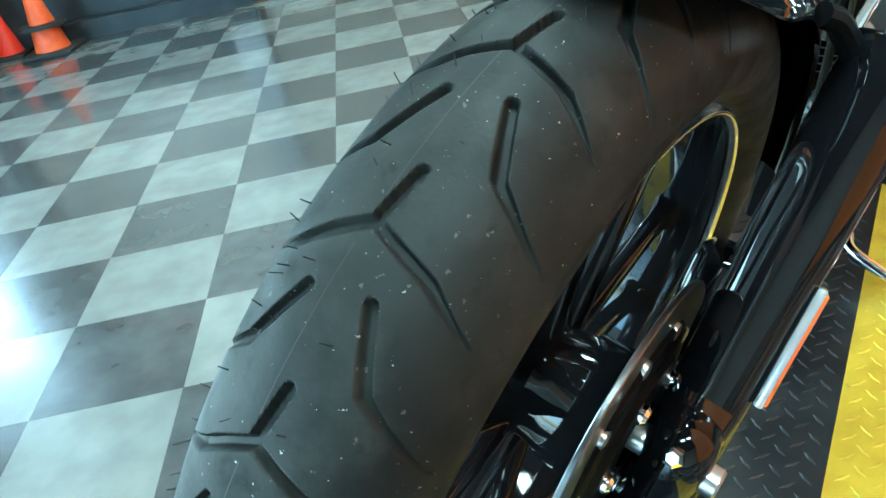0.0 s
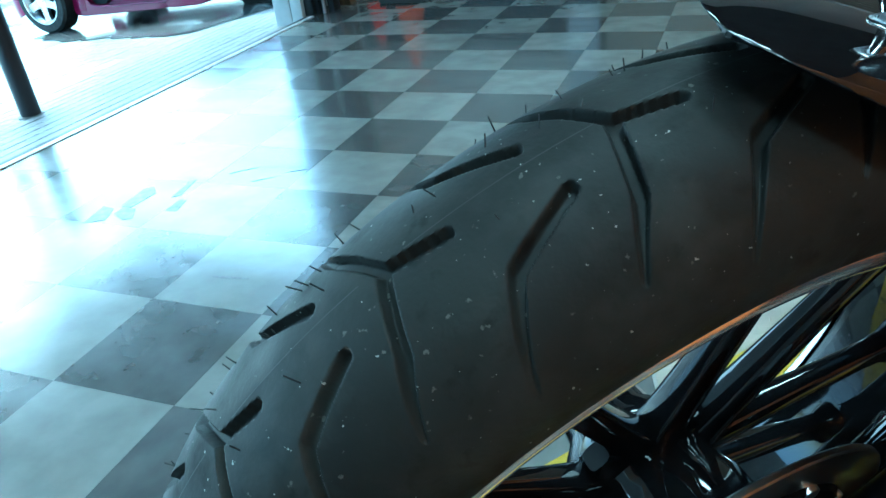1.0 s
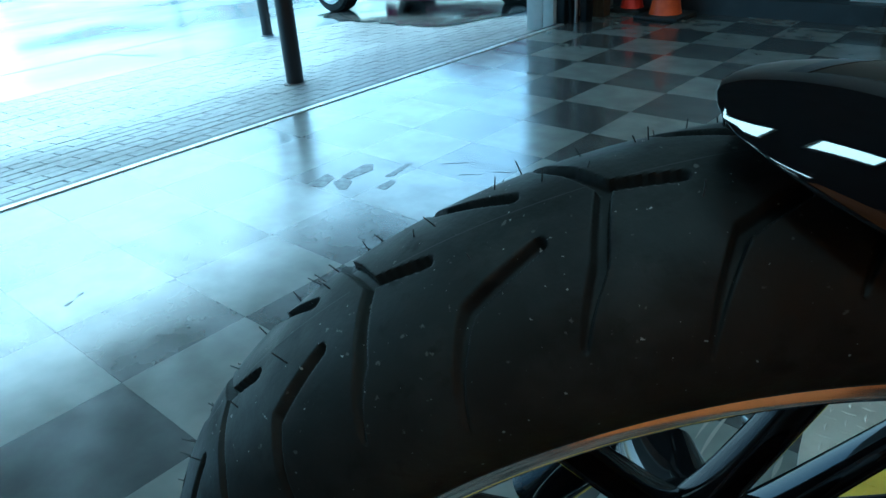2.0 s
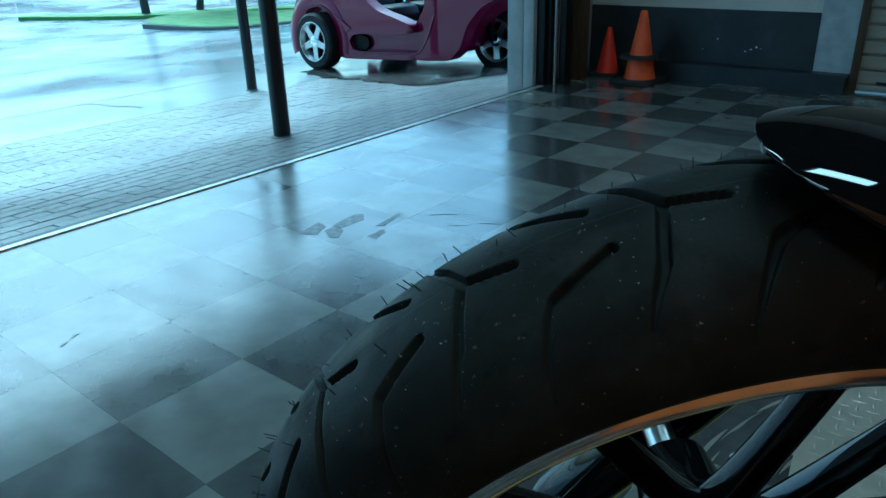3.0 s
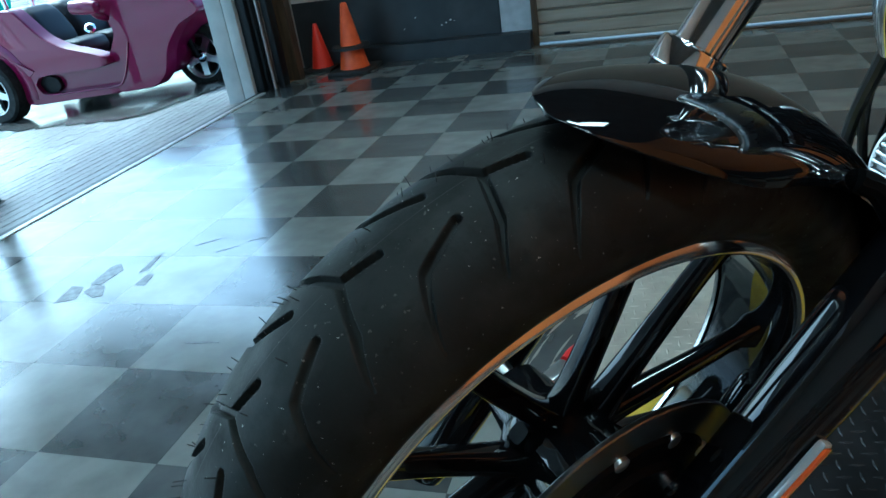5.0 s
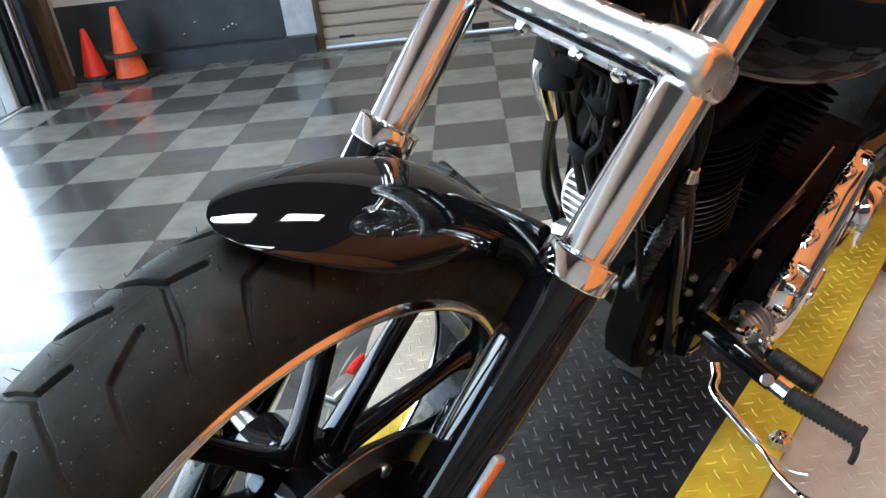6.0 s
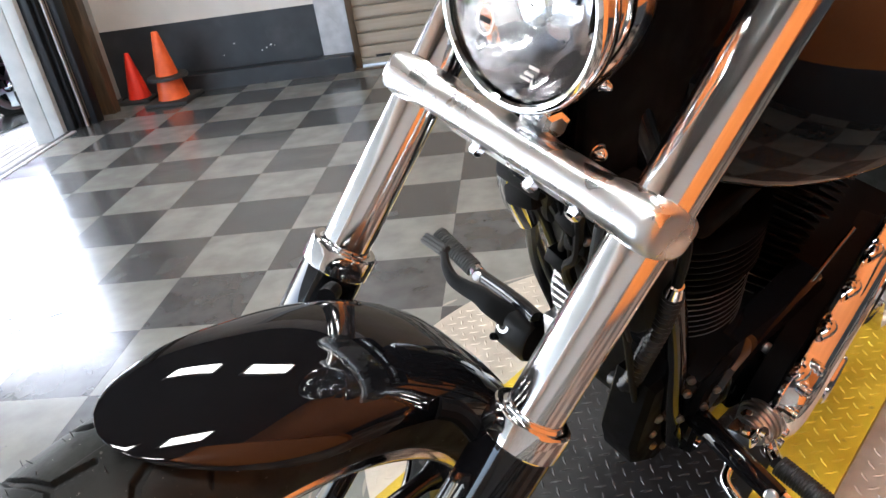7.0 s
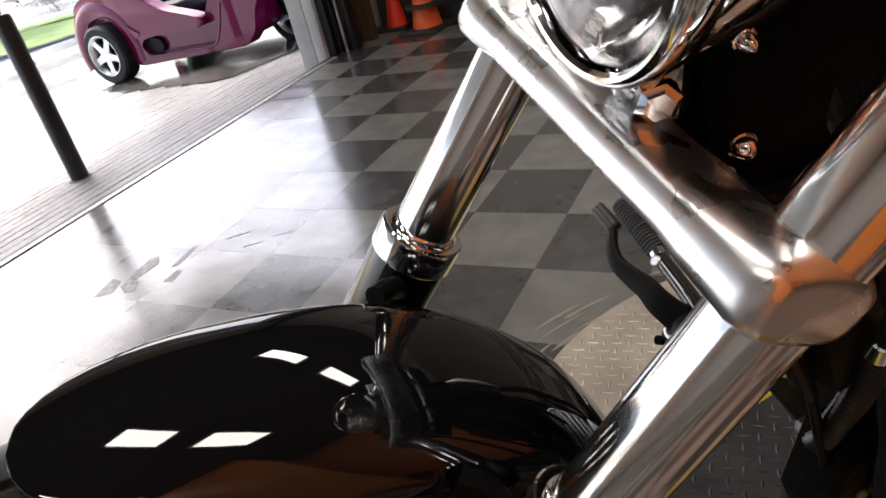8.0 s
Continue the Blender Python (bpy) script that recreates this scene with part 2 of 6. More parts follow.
def lathe(bm, base, axis, profile, seg=32, cap=True):
    """Turn (distance along the axis, radius) pairs about the axis."""
    x, y, z = basis(axis)
    base = Vector(base)
    rings = []
    for d, r in profile:
        rings.append([bm.verts.new(base + z * d + (x * math.cos(t) + y * math.sin(t)) * max(r, 1e-5))
                      for t in (2 * math.pi * k / seg for k in range(seg))])
    for a, b in zip(rings, rings[1:]):
        for k in range(seg):
            bm.faces.new((a[k], a[(k + 1) % seg], b[(k + 1) % seg], b[k]))
    if cap:
        bm.faces.new(rings[0][::-1])
        bm.faces.new(rings[-1])
    return bm


def rod(bm, p, q, r, r2=None, seg=20, bevel=0.0):
    d = (Vector(q) - Vector(p)).length
    r2 = r if r2 is None else r2
    prof = [(0, r - bevel), (bevel, r), (d - bevel, r2), (d, r2 - bevel)] if bevel else [(0, r), (d, r2)]
    return lathe(bm, p, Vector(q) - Vector(p), prof, seg)


def smooth_path(points, steps=8):
    p = [Vector(v) for v in points]
    p = [p[0] * 2 - p[1]] + p + [p[-1] * 2 - p[-2]]
    out = []
    for i in range(1, len(p) - 2):
        a, b, c, d = p[i - 1 : i + 3]
        for k in range(steps):
            t = k / steps
            out.append(0.5 * (2 * b + (c - a) * t + (2 * a - 5 * b + 4 * c - d) * t * t + (3 * b - a - 3 * c + d) * t ** 3))
    return out + [p[-2]]


def hose(bm, points, radius, seg=10, steps=8, ribs=0.0):
    pts = smooth_path(points, steps)
    x = None
    rings = []
    for i, p in enumerate(pts):
        z = (pts[min(i + 1, len(pts) - 1)] - pts[max(i - 1, 0)]).normalized()
        x = (x - z * x.dot(z)).normalized() if x is not None else z.orthogonal().normalized()
        y = z.cross(x)
        r = radius * (1 + ribs * (i % 2)) if not callable(radius) else radius(i / (len(pts) - 1))
        rings.append([bm.verts.new(p + (x * math.cos(t) + y * math.sin(t)) * r) for t in (2 * math.pi * k / seg for k in range(seg))])
    for a, b in zip(rings, rings[1:]):
        for k in range(seg):
            bm.faces.new((a[k], a[(k + 1) % seg], b[(k + 1) % seg], b[k]))
    bm.faces.new(rings[0][::-1])
    bm.faces.new(rings[-1])
    return bm


def loft(bm, rings, closed=True, cap=True):
    rows = [[bm.verts.new(p) for p in ring] for ring in rings]
    n = len(rows[0])
    for a, b in zip(rows, rows[1:]):
        for k in range(n if closed else n - 1):
            bm.faces.new((a[k], a[(k + 1) % n], b[(k + 1) % n], b[k]))
    if cap and closed:
        bm.faces.new(rows[0][::-1])
        bm.faces.new(rows[-1])
    return bm


def prism(bm, outline, z0, z1):
    """An upright slab over an outline of (x, y)."""
    return loft(bm, [[Vector((x, y, z)) for x, y in outline] for z in (z0, z1)])


def BM():
    return bmesh.new()


# ---- structure ----
T = 0.305
WEST, EAST, SOUTH, NORTH, HIGH = -1.26, 3.5, -5.0, 3.93, 3.4
DOOR_S, DOOR_N, DOOR_H = -3.3, 3.19, 2.5

bm = BM()
box(bm, (WEST, SOUTH - 0.2, -0.2), (EAST + 0.2, NORTH + 0.3, -0.004))
floor = solid("floor", bm, SUBFLOOR, "checkerboard vinyl tile workshop floor", "floor", "structure")

bm = BM()
box(bm, (WEST - 0.22, SOUTH - 0.2, HIGH), (EAST + 0.2, NORTH + 0.3, HIGH + 0.15))
solid("ceiling", bm, CEILING, "plain dark grey workshop ceiling", "ceiling", "structure")

bm = BM()
box(bm, (WEST - 0.22, SOUTH - 0.2, -0.2), (EAST + 0.2, SOUTH, HIGH))
solid("wall_south", bm, SOUTHPAINT, "pale grey painted workshop wall", "wall", "structure")
bm = BM()
box(bm, (EAST, SOUTH, -0.2), (EAST + 0.2, NORTH + 0.3, HIGH))
wall_east = solid("wall_east", bm, ORANGEWALL, "orange painted workshop wall with a charcoal lower part", "wall", "structure")
bm = BM()
box(bm, (EAST - 0.003, SOUTH + 0.01, -0.003), (EAST + 0.1, NORTH - 0.01, 0.436))
part("painted_dado", bm, DADO, wall_east, "charcoal painted lower wall", smooth=False)
# short orange partition that the chrome mirrors
bm = BM()
box(bm, (2.42, -2.5, -0.2), (2.54, -0.75, HIGH))
partition = solid("wall_partition", bm, ORANGEWALL, "short orange painted partition wall beside the platform", "wall", "structure")
bm = BM()
box(bm, (2.408, -2.5, -0.003), (2.45, -0.75, 0.06), 0.003)
part("baseboard", bm, DADO, partition, "charcoal baseboard", smooth=False)
bm = BM()
box(bm, (WEST - 0.2, SOUTH, -0.2), (WEST, DOOR_S, HIGH))
box(bm, (WEST - 0.2, DOOR_S, DOOR_H), (WEST, DOOR_N, HIGH))
solid("wall_west", bm, WHITEWALL, "white wall round a wide garage door opening", "wall", "structure")

# north wall: white above, charcoal below, a kerb along its foot, and a roller shutter
SHUT_X0, SHUT_X1, SHUT_H = 0.42, 3.4, 2.7
SHUT_HANDLE = 0.999
bm = BM()
box(bm, (WEST, NORTH, 0.436), (0.215, NORTH + 0.25, HIGH))
box(bm, (0.215, NORTH, SHUT_H), (EAST, NORTH + 0.25, HIGH))
box(bm, (SHUT_X1, NORTH, -0.2), (EAST, NORTH + 0.25, SHUT_H))
wall_north = solid("wall_north", bm, WHITEWALL, "white wall with a charcoal painted lower part", "wall", "structure")
bm = BM()
box(bm, (WEST, NORTH - 0.003, -0.1), (0.21, NORTH + 0.25, 0.436))
part("painted_dado", bm, DADO, wall_north, "charcoal paint with chipped white flecks", smooth=False)
for x, z, s in ((-0.367, 0.258, 0.010), (-0.455, 0.19, 0.007), (-0.19, 0.193, 0.010), (-0.157, 0.207, 0.011), (-0.125, 0.222, 0.013), (-0.10, 0.215, 0.006)):
    bm = BM()
    s *= 0.6
    prism(bm, [(-s, -s * 0.5), (0.0, -s * 0.8), (s * 1.2, -s * 0.2), (s * 0.7, s * 0.7), (-s * 0.6, s * 0.5)], 0.0, 0.0012)
    bmesh.ops.transform(bm, matrix=Matrix.Translation((x, NORTH - 0.003, z)) @ Matrix.Rotation(radians(90), 4, "X"), verts=bm.verts)
    part("paint_chip", bm, WHITEWALL, wall_north, "bare white chip in the paint", smooth=False)
bm = BM()
box(bm, (-1.0, NORTH - 0.10, -0.1), (SHUT_X0 - 0.002, NORTH - 0.004, 0.108), 0.008)
tagged(new("kerb", finish(bm, "kerb", DADO, False)), "charcoal painted low kerb along the wall", "kerb", "", "structure")
bm = BM()
box(bm, (0.215, NORTH - 0.012, 0.11), (SHUT_X0, NORTH + 0.25, SHUT_H))
guard = solid("corner_guard", bm, GUARDPLATE, "bare tread plate guard beside the shutter", "trim", "structure")

bm = BM()
for r in range(40):
    for c in range(6):
        turn = Matrix.Translation((0.234 + 0.034 * c + (0.008 if r % 2 else -0.006), NORTH - 0.012, 0.13 + 0.03 * r)) @ Matrix.Rotation(radians(45 if (r + c) % 2 else -45), 4, "Y")
        box(bm, (-0.011, -0.0022, -0.0035), (0.011, 0.001, 0.0035), 0.0, 1, turn)
tagged(part("tread_lugs", bm, GUARDPLATE, guard, smooth=False), kind="stuff")

# roller shutter of flat slats
shutter = thing("door_1", pose(SHUT_X0, NORTH - 0.005, 0), "closed beige steel roller shutter with horizontal slats", "door", "", "structure")
bm = BM()
prof = [(0.0, 0.0), (0.010, 0.002), (0.0135, 0.008), (0.0145, 0.022), (0.0148, 0.036), (0.0142, 0.054), (0.0132, 0.066), (0.0165, 0.070), (0.0165, 0.073), (0.004, 0.0745), (-0.012, 0.075), (-0.012, 0.0825)]
ring = [(y, z) for y, z in prof]
rows = []
for x in (0.0, SHUT_X1 - SHUT_X0):
    rows.append([Vector((x, -y, z)) for y, z in ring] + [Vector((x, 0.02, z)) for y, z in ring[::-1]])
loft(bm, rows)
slat_mesh = finish(bm, "slat", SHUTTER, True, 25)
for k in range(int((SHUT_H - 0.06) / 0.083)):
    ob = new("slat", slat_mesh)
    ob.parent = shutter
    ob.location = (0, 0, 0.062 + 0.083 * k)
bm = BM()
box(bm, (0.0, -0.03, 0.026), (SHUT_X1 - SHUT_X0, 0.02, 0.061), 0.004)
part("bottom_rail", bm, SHUTTER, shutter)
bm = BM()
box(bm, (0.001, -0.042, 0.004), (0.042, -0.0305, SHUT_H - 0.01), 0.003)
part("guide_channel", bm, WOOD, shutter, "narrow brown guide channel")
bm = BM()
box(bm, (SHUT_HANDLE, -0.055, 0.034), (SHUT_HANDLE + 0.11, -0.0305, 0.072), 0.004)
part("handle", bm, DARKSTEEL, shutter, "small dark pull handle")
bm = BM()
box(bm, (0.14, -0.037, 0.066), (0.24, -0.0305, 0.082), 0.002)
part("latch", bm, DARKSTEEL, shutter, "small dark slide latch")
bm = BM()
box(bm, (-0.002, -0.085, -0.003), (SHUT_X1 - SHUT_X0, 0.04, 0.010), 0.002)
part("sill_strip", bm, WOOD, shutter, "worn brown sill strip")

# door pier, tracks and the timber post beside them
pier = thing("wall_pier", pose(0, 0, 0), "pale grey painted block pier at the garage door", "wall", "", "structure")
bm = BM()
box(bm, (WEST - 0.2, DOOR_N, -0.3), (WEST - 0.082, NORTH + 0.25, HIGH), 0.006)
part("block", bm, BLOCK, pier)
bm = BM()
box(bm, (WEST - 0.078, DOOR_N, -0.3), (WEST, NORTH + 0.25, HIGH), 0.006)
part("block", bm, BLOCK, pier)
track = thing("door_track", pose(0, 0, 0), "dark steel garage door track with a shiny edge", "door track", "", "structure")
bm = BM()
box(bm, (WEST + 0.002, DOOR_N + 0.03, 0), (WEST + 0.06, DOOR_N + 0.1, DOOR_H), 0.004)
part("rail", bm, DARKSTEEL, track)
bm = BM()
box(bm, (WEST + 0.064, DOOR_N + 0.06, 0), (WEST + 0.085, DOOR_N + 0.16, DOOR_H), 0.004)
part("channel", bm, DARKSTEEL, track)
bm = BM()
rod(bm, (WEST + 0.10, DOOR_N + 0.1, 0), (WEST + 0.10, DOOR_N + 0.1, DOOR_H), 0.012)
part("guide_rod", bm, STEEL, track, "shiny vertical guide rod")
bm = BM()
box(bm, (WEST + 0.115, DOOR_N + 0.12, 0), (WEST + 0.16, DOOR_N + 0.2, DOOR_H), 0.004)
part("channel", bm, DARKSTEEL, track)
bm = BM()
box(bm, (WEST + 0.09, DOOR_N + 0.3, 0), (WEST + 0.18, DOOR_N + 0.38, HIGH), 0.004)
solid("timber_post", bm, WOOD, "brown timber post against the wall", "post", "structure")

# threshold
sill = thing("threshold", pose(0, 0, 0), "metal threshold strip along the garage door opening", "threshold", "", "structure")
bm = BM()
box(bm, (-1.209, DOOR_S, -0.02), (-1.180, DOOR_N, 0.005), 0.001)
part("strip", bm, BRIGHTSTRIP, sill, "bright worn aluminium strip")
bm = BM()
box(bm, (-1.255, DOOR_S, -0.05), (-1.210, DOOR_N, -0.002), 0.001)
part("channel", bm, DARKSTEEL, sill, "dark drain channel beside the strip")


# ---- outdoors ----
def ground_z(x, y):
    z = -0.03 - 0.125 * max(0.0, -1.25 - x)
    if x < -2.6:
        z = -0.2 - 0.06 * (-2.6 - x)
    return max(z, -0.72)


xs = [-1.262, -1.5, -2.0, -2.6, -3.2, -3.84, -3.86, -4.2, -5, -6, -8, -10, -13, -20, -40, -90, -300, -1500]
ys = [-1500, -300, -80, -30, -12, -6, -4, -2, 0, 1, 2, 2.7, 3.2, 3.8, 4.4, 5.2, 6, 7, 8, 10, 14, 25, 60, 200, 1500]
bm = BM()
grid = [[bm.verts.new((x, y, ground_z(x, y) - (0.035 if x > -3.85 else 0.0))) for x in xs] for y in ys]
for r0, r1 in zip(grid, grid[1:]):
    for k in range(len(xs) - 1):
        bm.faces.new((r0[k], r0[k + 1], r1[k + 1], r1[k]))
solid("ground", bm, ASPHALT, "wet pale concrete drive outside the garage", "ground", "structure", True)

# joints between the slabs of the drive
def slab_joint(points, w):
    bm = BM()
    pts = [Vector((x, y, ground_z(x, y) + 0.003)) for x, y in points]
    for p, q in zip(pts, pts[1:]):
        side = (q - p).cross(Vector((0, 0, 1))).normalized() * w / 2
        bm.faces.new([bm.verts.new(v) for v in (p - side, q - side, q + side, p + side)])
    solid("slab_joint", bm, MORTAR, "dark open joint between the slabs of the drive", "joint", "structure")


wob = random.Random(8)
slab_joint([(-5.06 + wob.uniform(-0.02, 0.02), -3.0 + 0.45 * k) for k in range(34)], 0.02)
slab_joint([(-5.05, 2.03), (-4.9, 2.08), (-4.65, 2.07), (-4.4, 2.13), (-4.26, 2.12)], 0.025)
slab_joint([(-9.0 + wob.uniform(-0.05, 0.05), -3.0 + 0.6 * k) for k in range(22)], 0.03)

# wet ground beneath the trike, its shade and dark reflection painted in
def wet_shade_patch(outline, label):
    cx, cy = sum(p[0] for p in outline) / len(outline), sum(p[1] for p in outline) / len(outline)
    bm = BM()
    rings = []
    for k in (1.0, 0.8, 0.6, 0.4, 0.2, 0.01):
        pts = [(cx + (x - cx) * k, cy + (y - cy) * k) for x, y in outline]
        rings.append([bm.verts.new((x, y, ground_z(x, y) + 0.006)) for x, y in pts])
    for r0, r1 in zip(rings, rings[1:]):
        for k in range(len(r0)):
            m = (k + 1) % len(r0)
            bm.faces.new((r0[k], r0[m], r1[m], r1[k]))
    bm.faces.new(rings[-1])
    solid("puddle", bm, WETSHADE, label, "puddle", "structure", True)


# lawn island with a kerb, and the far lawn
def lawn(name, outline, z, label):
    bm = BM()
    prism(bm, outline, z - 0.3, z)
    return solid(name, bm, GRASS, label, "lawn", "structure")


def oval(cx, cy, rx, ry, turn=0.0, n=40):
    c, s = math.cos(turn), math.sin(turn)
    return [(cx + c * rx * math.cos(t) - s * ry * math.sin(t), cy + s * rx * math.cos(t) + c * ry * math.sin(t))
            for t in (2 * math.pi * k / n for k in range(n))]


def soft_outline(points):
    pts = [Vector((x, y, 0)) for x, y in points]
    return [(p.x, p.y) for p in smooth_path(pts + pts[:1], 5)[:-1]]


wob = random.Random(31)
# outline of the painted shade on the wet ground
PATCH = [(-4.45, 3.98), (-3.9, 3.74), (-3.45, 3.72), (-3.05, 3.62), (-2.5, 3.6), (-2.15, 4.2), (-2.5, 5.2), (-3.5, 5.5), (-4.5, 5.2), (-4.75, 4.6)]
wet_shade_patch([(x + wob.uniform(-0.04, 0.04), y + wob.uniform(-0.04, 0.04)) for x, y in soft_outline(PATCH)], "wet drive beneath the trike with its shade painted dark")
ISLAND = [(-13.6, 7.5), (-11.9, 7.75), (-11.2, 8.4), (-11.0, 9.6), (-10.5, 12), (-9.5, 16), (-12, 16.5), (-13, 11.2), (-14.3, 10.2), (-15.0, 9.2), (-14.6, 8.2)]
lawn("lawn", soft_outline(ISLAND), -0.62, "bright green lawn island beside the wet drive")
lawn("lawn", soft_outline([(-18.4, 6.9), (-15.6, 8.5), (-14.9, 9.9), (-13.4, 11.8), (-14.0, 12.2), (-15.6, 10.4), (-16.4, 9.0), (-18.7, 7.3)]), -0.64, "narrow dark green grass verge under the trees")
lawn("lawn", oval(-47, 30, 1.6, 60, 0.1), -0.6, "green lawn across the wet road")
edge = soft_outline(ISLAND)
bm = BM()
for p, q in zip(edge, edge[1:] + edge[:1]):
    d = (Vector((*q, 0)) - Vector((*p, 0)))
    box(bm, (-0.02, -0.08, -0.9), (d.length + 0.02, 0.08, -0.63), 0.0, 1, Matrix.Translation((*p, 0)) @ Matrix.Rotation(math.atan2(d.y, d.x), 4, "Z"))
solid("lawn_kerb", bm, MORTAR, "pale concrete kerb round the lawn", "kerb", "structure")


# bollard and the tall pole
def bollard(x, y, r, h, label):
    z = ground_z(x, y)
    ob = thing("bollard", pose(x, y, z), label, "bollard", "posts outside the garage")
    bm = BM()
    lathe(bm, (0, 0, -0.2), (0, 0, 1), [(0, r), (h + 0.18, r), (h + 0.195, r * 0.93), (h + 0.2, r * 0.8)], 28)
    part("post", bm, BOLLARD, ob)
    bm = BM()
    lathe(bm, (0, 0, -0.03), (0, 0, 1), [(0, r * 1.35), (0.034, r * 1.3), (0.04, r)], 28)
    part("collar", bm, MORTAR, ob, "cement collar")


bollard(-1.9916, 1.726, 0.048, 0.885, "black painted steel bollard set in the brick apron")
bollard(-4.043, 3.04, 0.044, 2.86, "tall black steel pole on the wet drive")


# unseen roof, added to hold high sky light off the floor
bm = BM()
box(bm, (-4.6, -6.0, 2.6), (WEST - 0.22, 4.5, 2.78), 0.01)
solid("sky_block_roof", bm, SKYBLOCK, "unseen flat grey roof added to block high sky before the door", "canopy", "structure")


# trees
def tree(x, y, z, h, seed, label, leaves=500, droop=0):
    rnd = random.Random(seed)
    ob = thing("tree", pose(x, y, z), label, "tree", "trees along the road")
    trunk, crown = BM(), BM()

    def leaf(p, s):
        a = Vector((rnd.uniform(-1, 1), rnd.uniform(-1, 1), rnd.uniform(-1, 1))).normalized() * s
        b = a.orthogonal().normalized() * s * 0.6
        crown.faces.new([crown.verts.new(p + v) for v in (a, b, -a, -b)])

    def limb(p, d, length, r, level):
        pts = [p]
        for k in range(3):
            d = (d + Vector((rnd.uniform(-0.3, 0.3), rnd.uniform(-0.3, 0.3), rnd.uniform(-0.1, 0.2)))).normalized()
            pts.append(pts[-1] + d * length / 3)
        hose(trunk, pts, lambda u: r * (1 - 0.55 * u), 7, 3)
        if level < 4:
            for k in range(3 if level else 4):
                q = pts[-1] if k < 2 else pts[-2]
                nd = (d + Vector((rnd.uniform(-1, 1), rnd.uniform(-1, 1), rnd.uniform(-0.25, 0.6))) * 0.85).normalized()
                limb(q, nd, length * rnd.uniform(0.55, 0.75), r * 0.5, level + 1)
        if level >= 3:
            for k in range(leaves // 80):
                leaf(pts[rnd.randrange(1, 4)] + Vector((rnd.gauss(0, 0.25), rnd.gauss(0, 0.25), rnd.gauss(0, 0.2))), rnd.uniform(0.05, 0.11))

    limb(Vector((0, 0, -0.1)), Vector((0.05, 0, 1)), h * 0.3, h * 0.017, 0)
    for k in range(droop):
        side = Vector((0.55, 0.83, 0)) + Vector((rnd.gauss(0, 0.35), rnd.gauss(0, 0.35), 0))
        p = Vector((0, 0, rnd.uniform(1.2, 2.4))) + side * rnd.uniform(0.0, 0.5)
        reach = rnd.uniform(0.8, 2.3)
        pts = [p + side * reach * u + Vector((rnd.gauss(0, 0.04), rnd.gauss(0, 0.04), 0.25 * math.sin(math.pi * u) - (p.z - 0.15) * u * u)) for u in (0, 0.25, 0.5, 0.75, 1)]
        hose(trunk, pts, lambda u: 0.011 * (1 - 0.6 * u), 5, 3)
        for j in range(26):
            q = pts[rnd.randrange(0, 4)]
            leaf(q + Vector((rnd.gauss(0, 0.2), rnd.gauss(0, 0.2), rnd.gauss(0.1, 0.2))), rnd.uniform(0.03, 0.07))
    part("trunk", trunk, BARK, ob)
    part("crown", crown, LEAF, ob, "thin spring leaves", smooth=False)


tree(-16.0, 8.9, -0.7, 6.5, 3, "bare forked tree on the grass by the road", 240)
tree(-15.6, 10.1, -0.7, 6.0, 5, "drooping sparse tree on the grass by the road", 700, 46)
tree(-40.0, 9.5, -0.7, 6.5, 9, "dark green leafy tree beyond the road", 1500)
tree(-42.0, 34.0, -0.7, 7.0, 11, "dark green leafy tree beyond the road", 1500)
tree(-34.0, 27.6, -0.7, 4.6, 21, "dense dark green low tree across the road", 5200)
tree(-33.0, 24.8, -0.7, 4.2, 23, "dense dark green low tree across the road", 5200)

# bin and buildings far off
bin_ = thing("rubbish_skip", pose(-26, 23.0, -0.7, 0, 0, 20), "large green steel rubbish skip with ribs", "skip")
bm = BM()
loft(bm, [[Vector(p) for p in ((-1.6, -0.9, 0.1), (1.6, -0.9, 0.1), (1.6, 0.9, 0.1), (-1.6, 0.9, 0.1))],
          [Vector(p) for p in ((-1.9, -1.0, 1.5), (1.9, -1.0, 1.5), (1.9, 1.0, 1.5), (-1.9, 1.0, 1.5))]])
part("body", bm, GREEN, bin_, smooth=False)
for k in range(5):
    bm = BM()
    box(bm, (-1.6 + 0.75 * k, -1.04, 0.15), (-1.5 + 0.75 * k, -0.9, 1.45))
    part("rib", bm, GREEN, bin_, smooth=False)
bm = BM()
box(bm, (-2.0, -1.1, 1.5), (2.0, 1.1, 1.6), 0.03)
part("lid", bm, GREEN, bin_, smooth=False)


def far_house(x, y, w, d, h, turn, label):
    ob = thing("house", pose(x, y, -0.7, 0, 0, turn), label, "house", "houses across the road")
    bm = BM()
    box(bm, (-w / 2, -d / 2, 0), (w / 2, d / 2, h))
    part("wall", bm, BRICKWALL, ob, smooth=False)
    bm = BM()
    loft(bm, [[Vector(p) for p in ((s, -d / 2 - 0.5, h), (s, 0, h + 1.8), (s, d / 2 + 0.5, h))] for s in (-w / 2 - 0.4, w / 2 + 0.4)])
    part("roof", bm, MORTAR, ob, smooth=False)
    for k in range(5):
        win = BM()
        cx = -w / 2 + (k + 0.6) * w / 5.2
        box(win, (cx - 0.6, -d / 2 - 0.04, 1.0), (cx + 0.6, -d / 2 + 0.02, 2.2))
        wo = part("window", win, WHITEWALL, ob, smooth=False)
        win = BM()
        box(win, (cx - 0.5, -d / 2 - 0.05, 1.1), (cx + 0.5, -d / 2 - 0.038, 2.1))
        part("pane", win, SATIN, wo, smooth=False)


far_house(-52, 30, 24, 9, 3.2, 75, "low red brick house with white windows across the road")
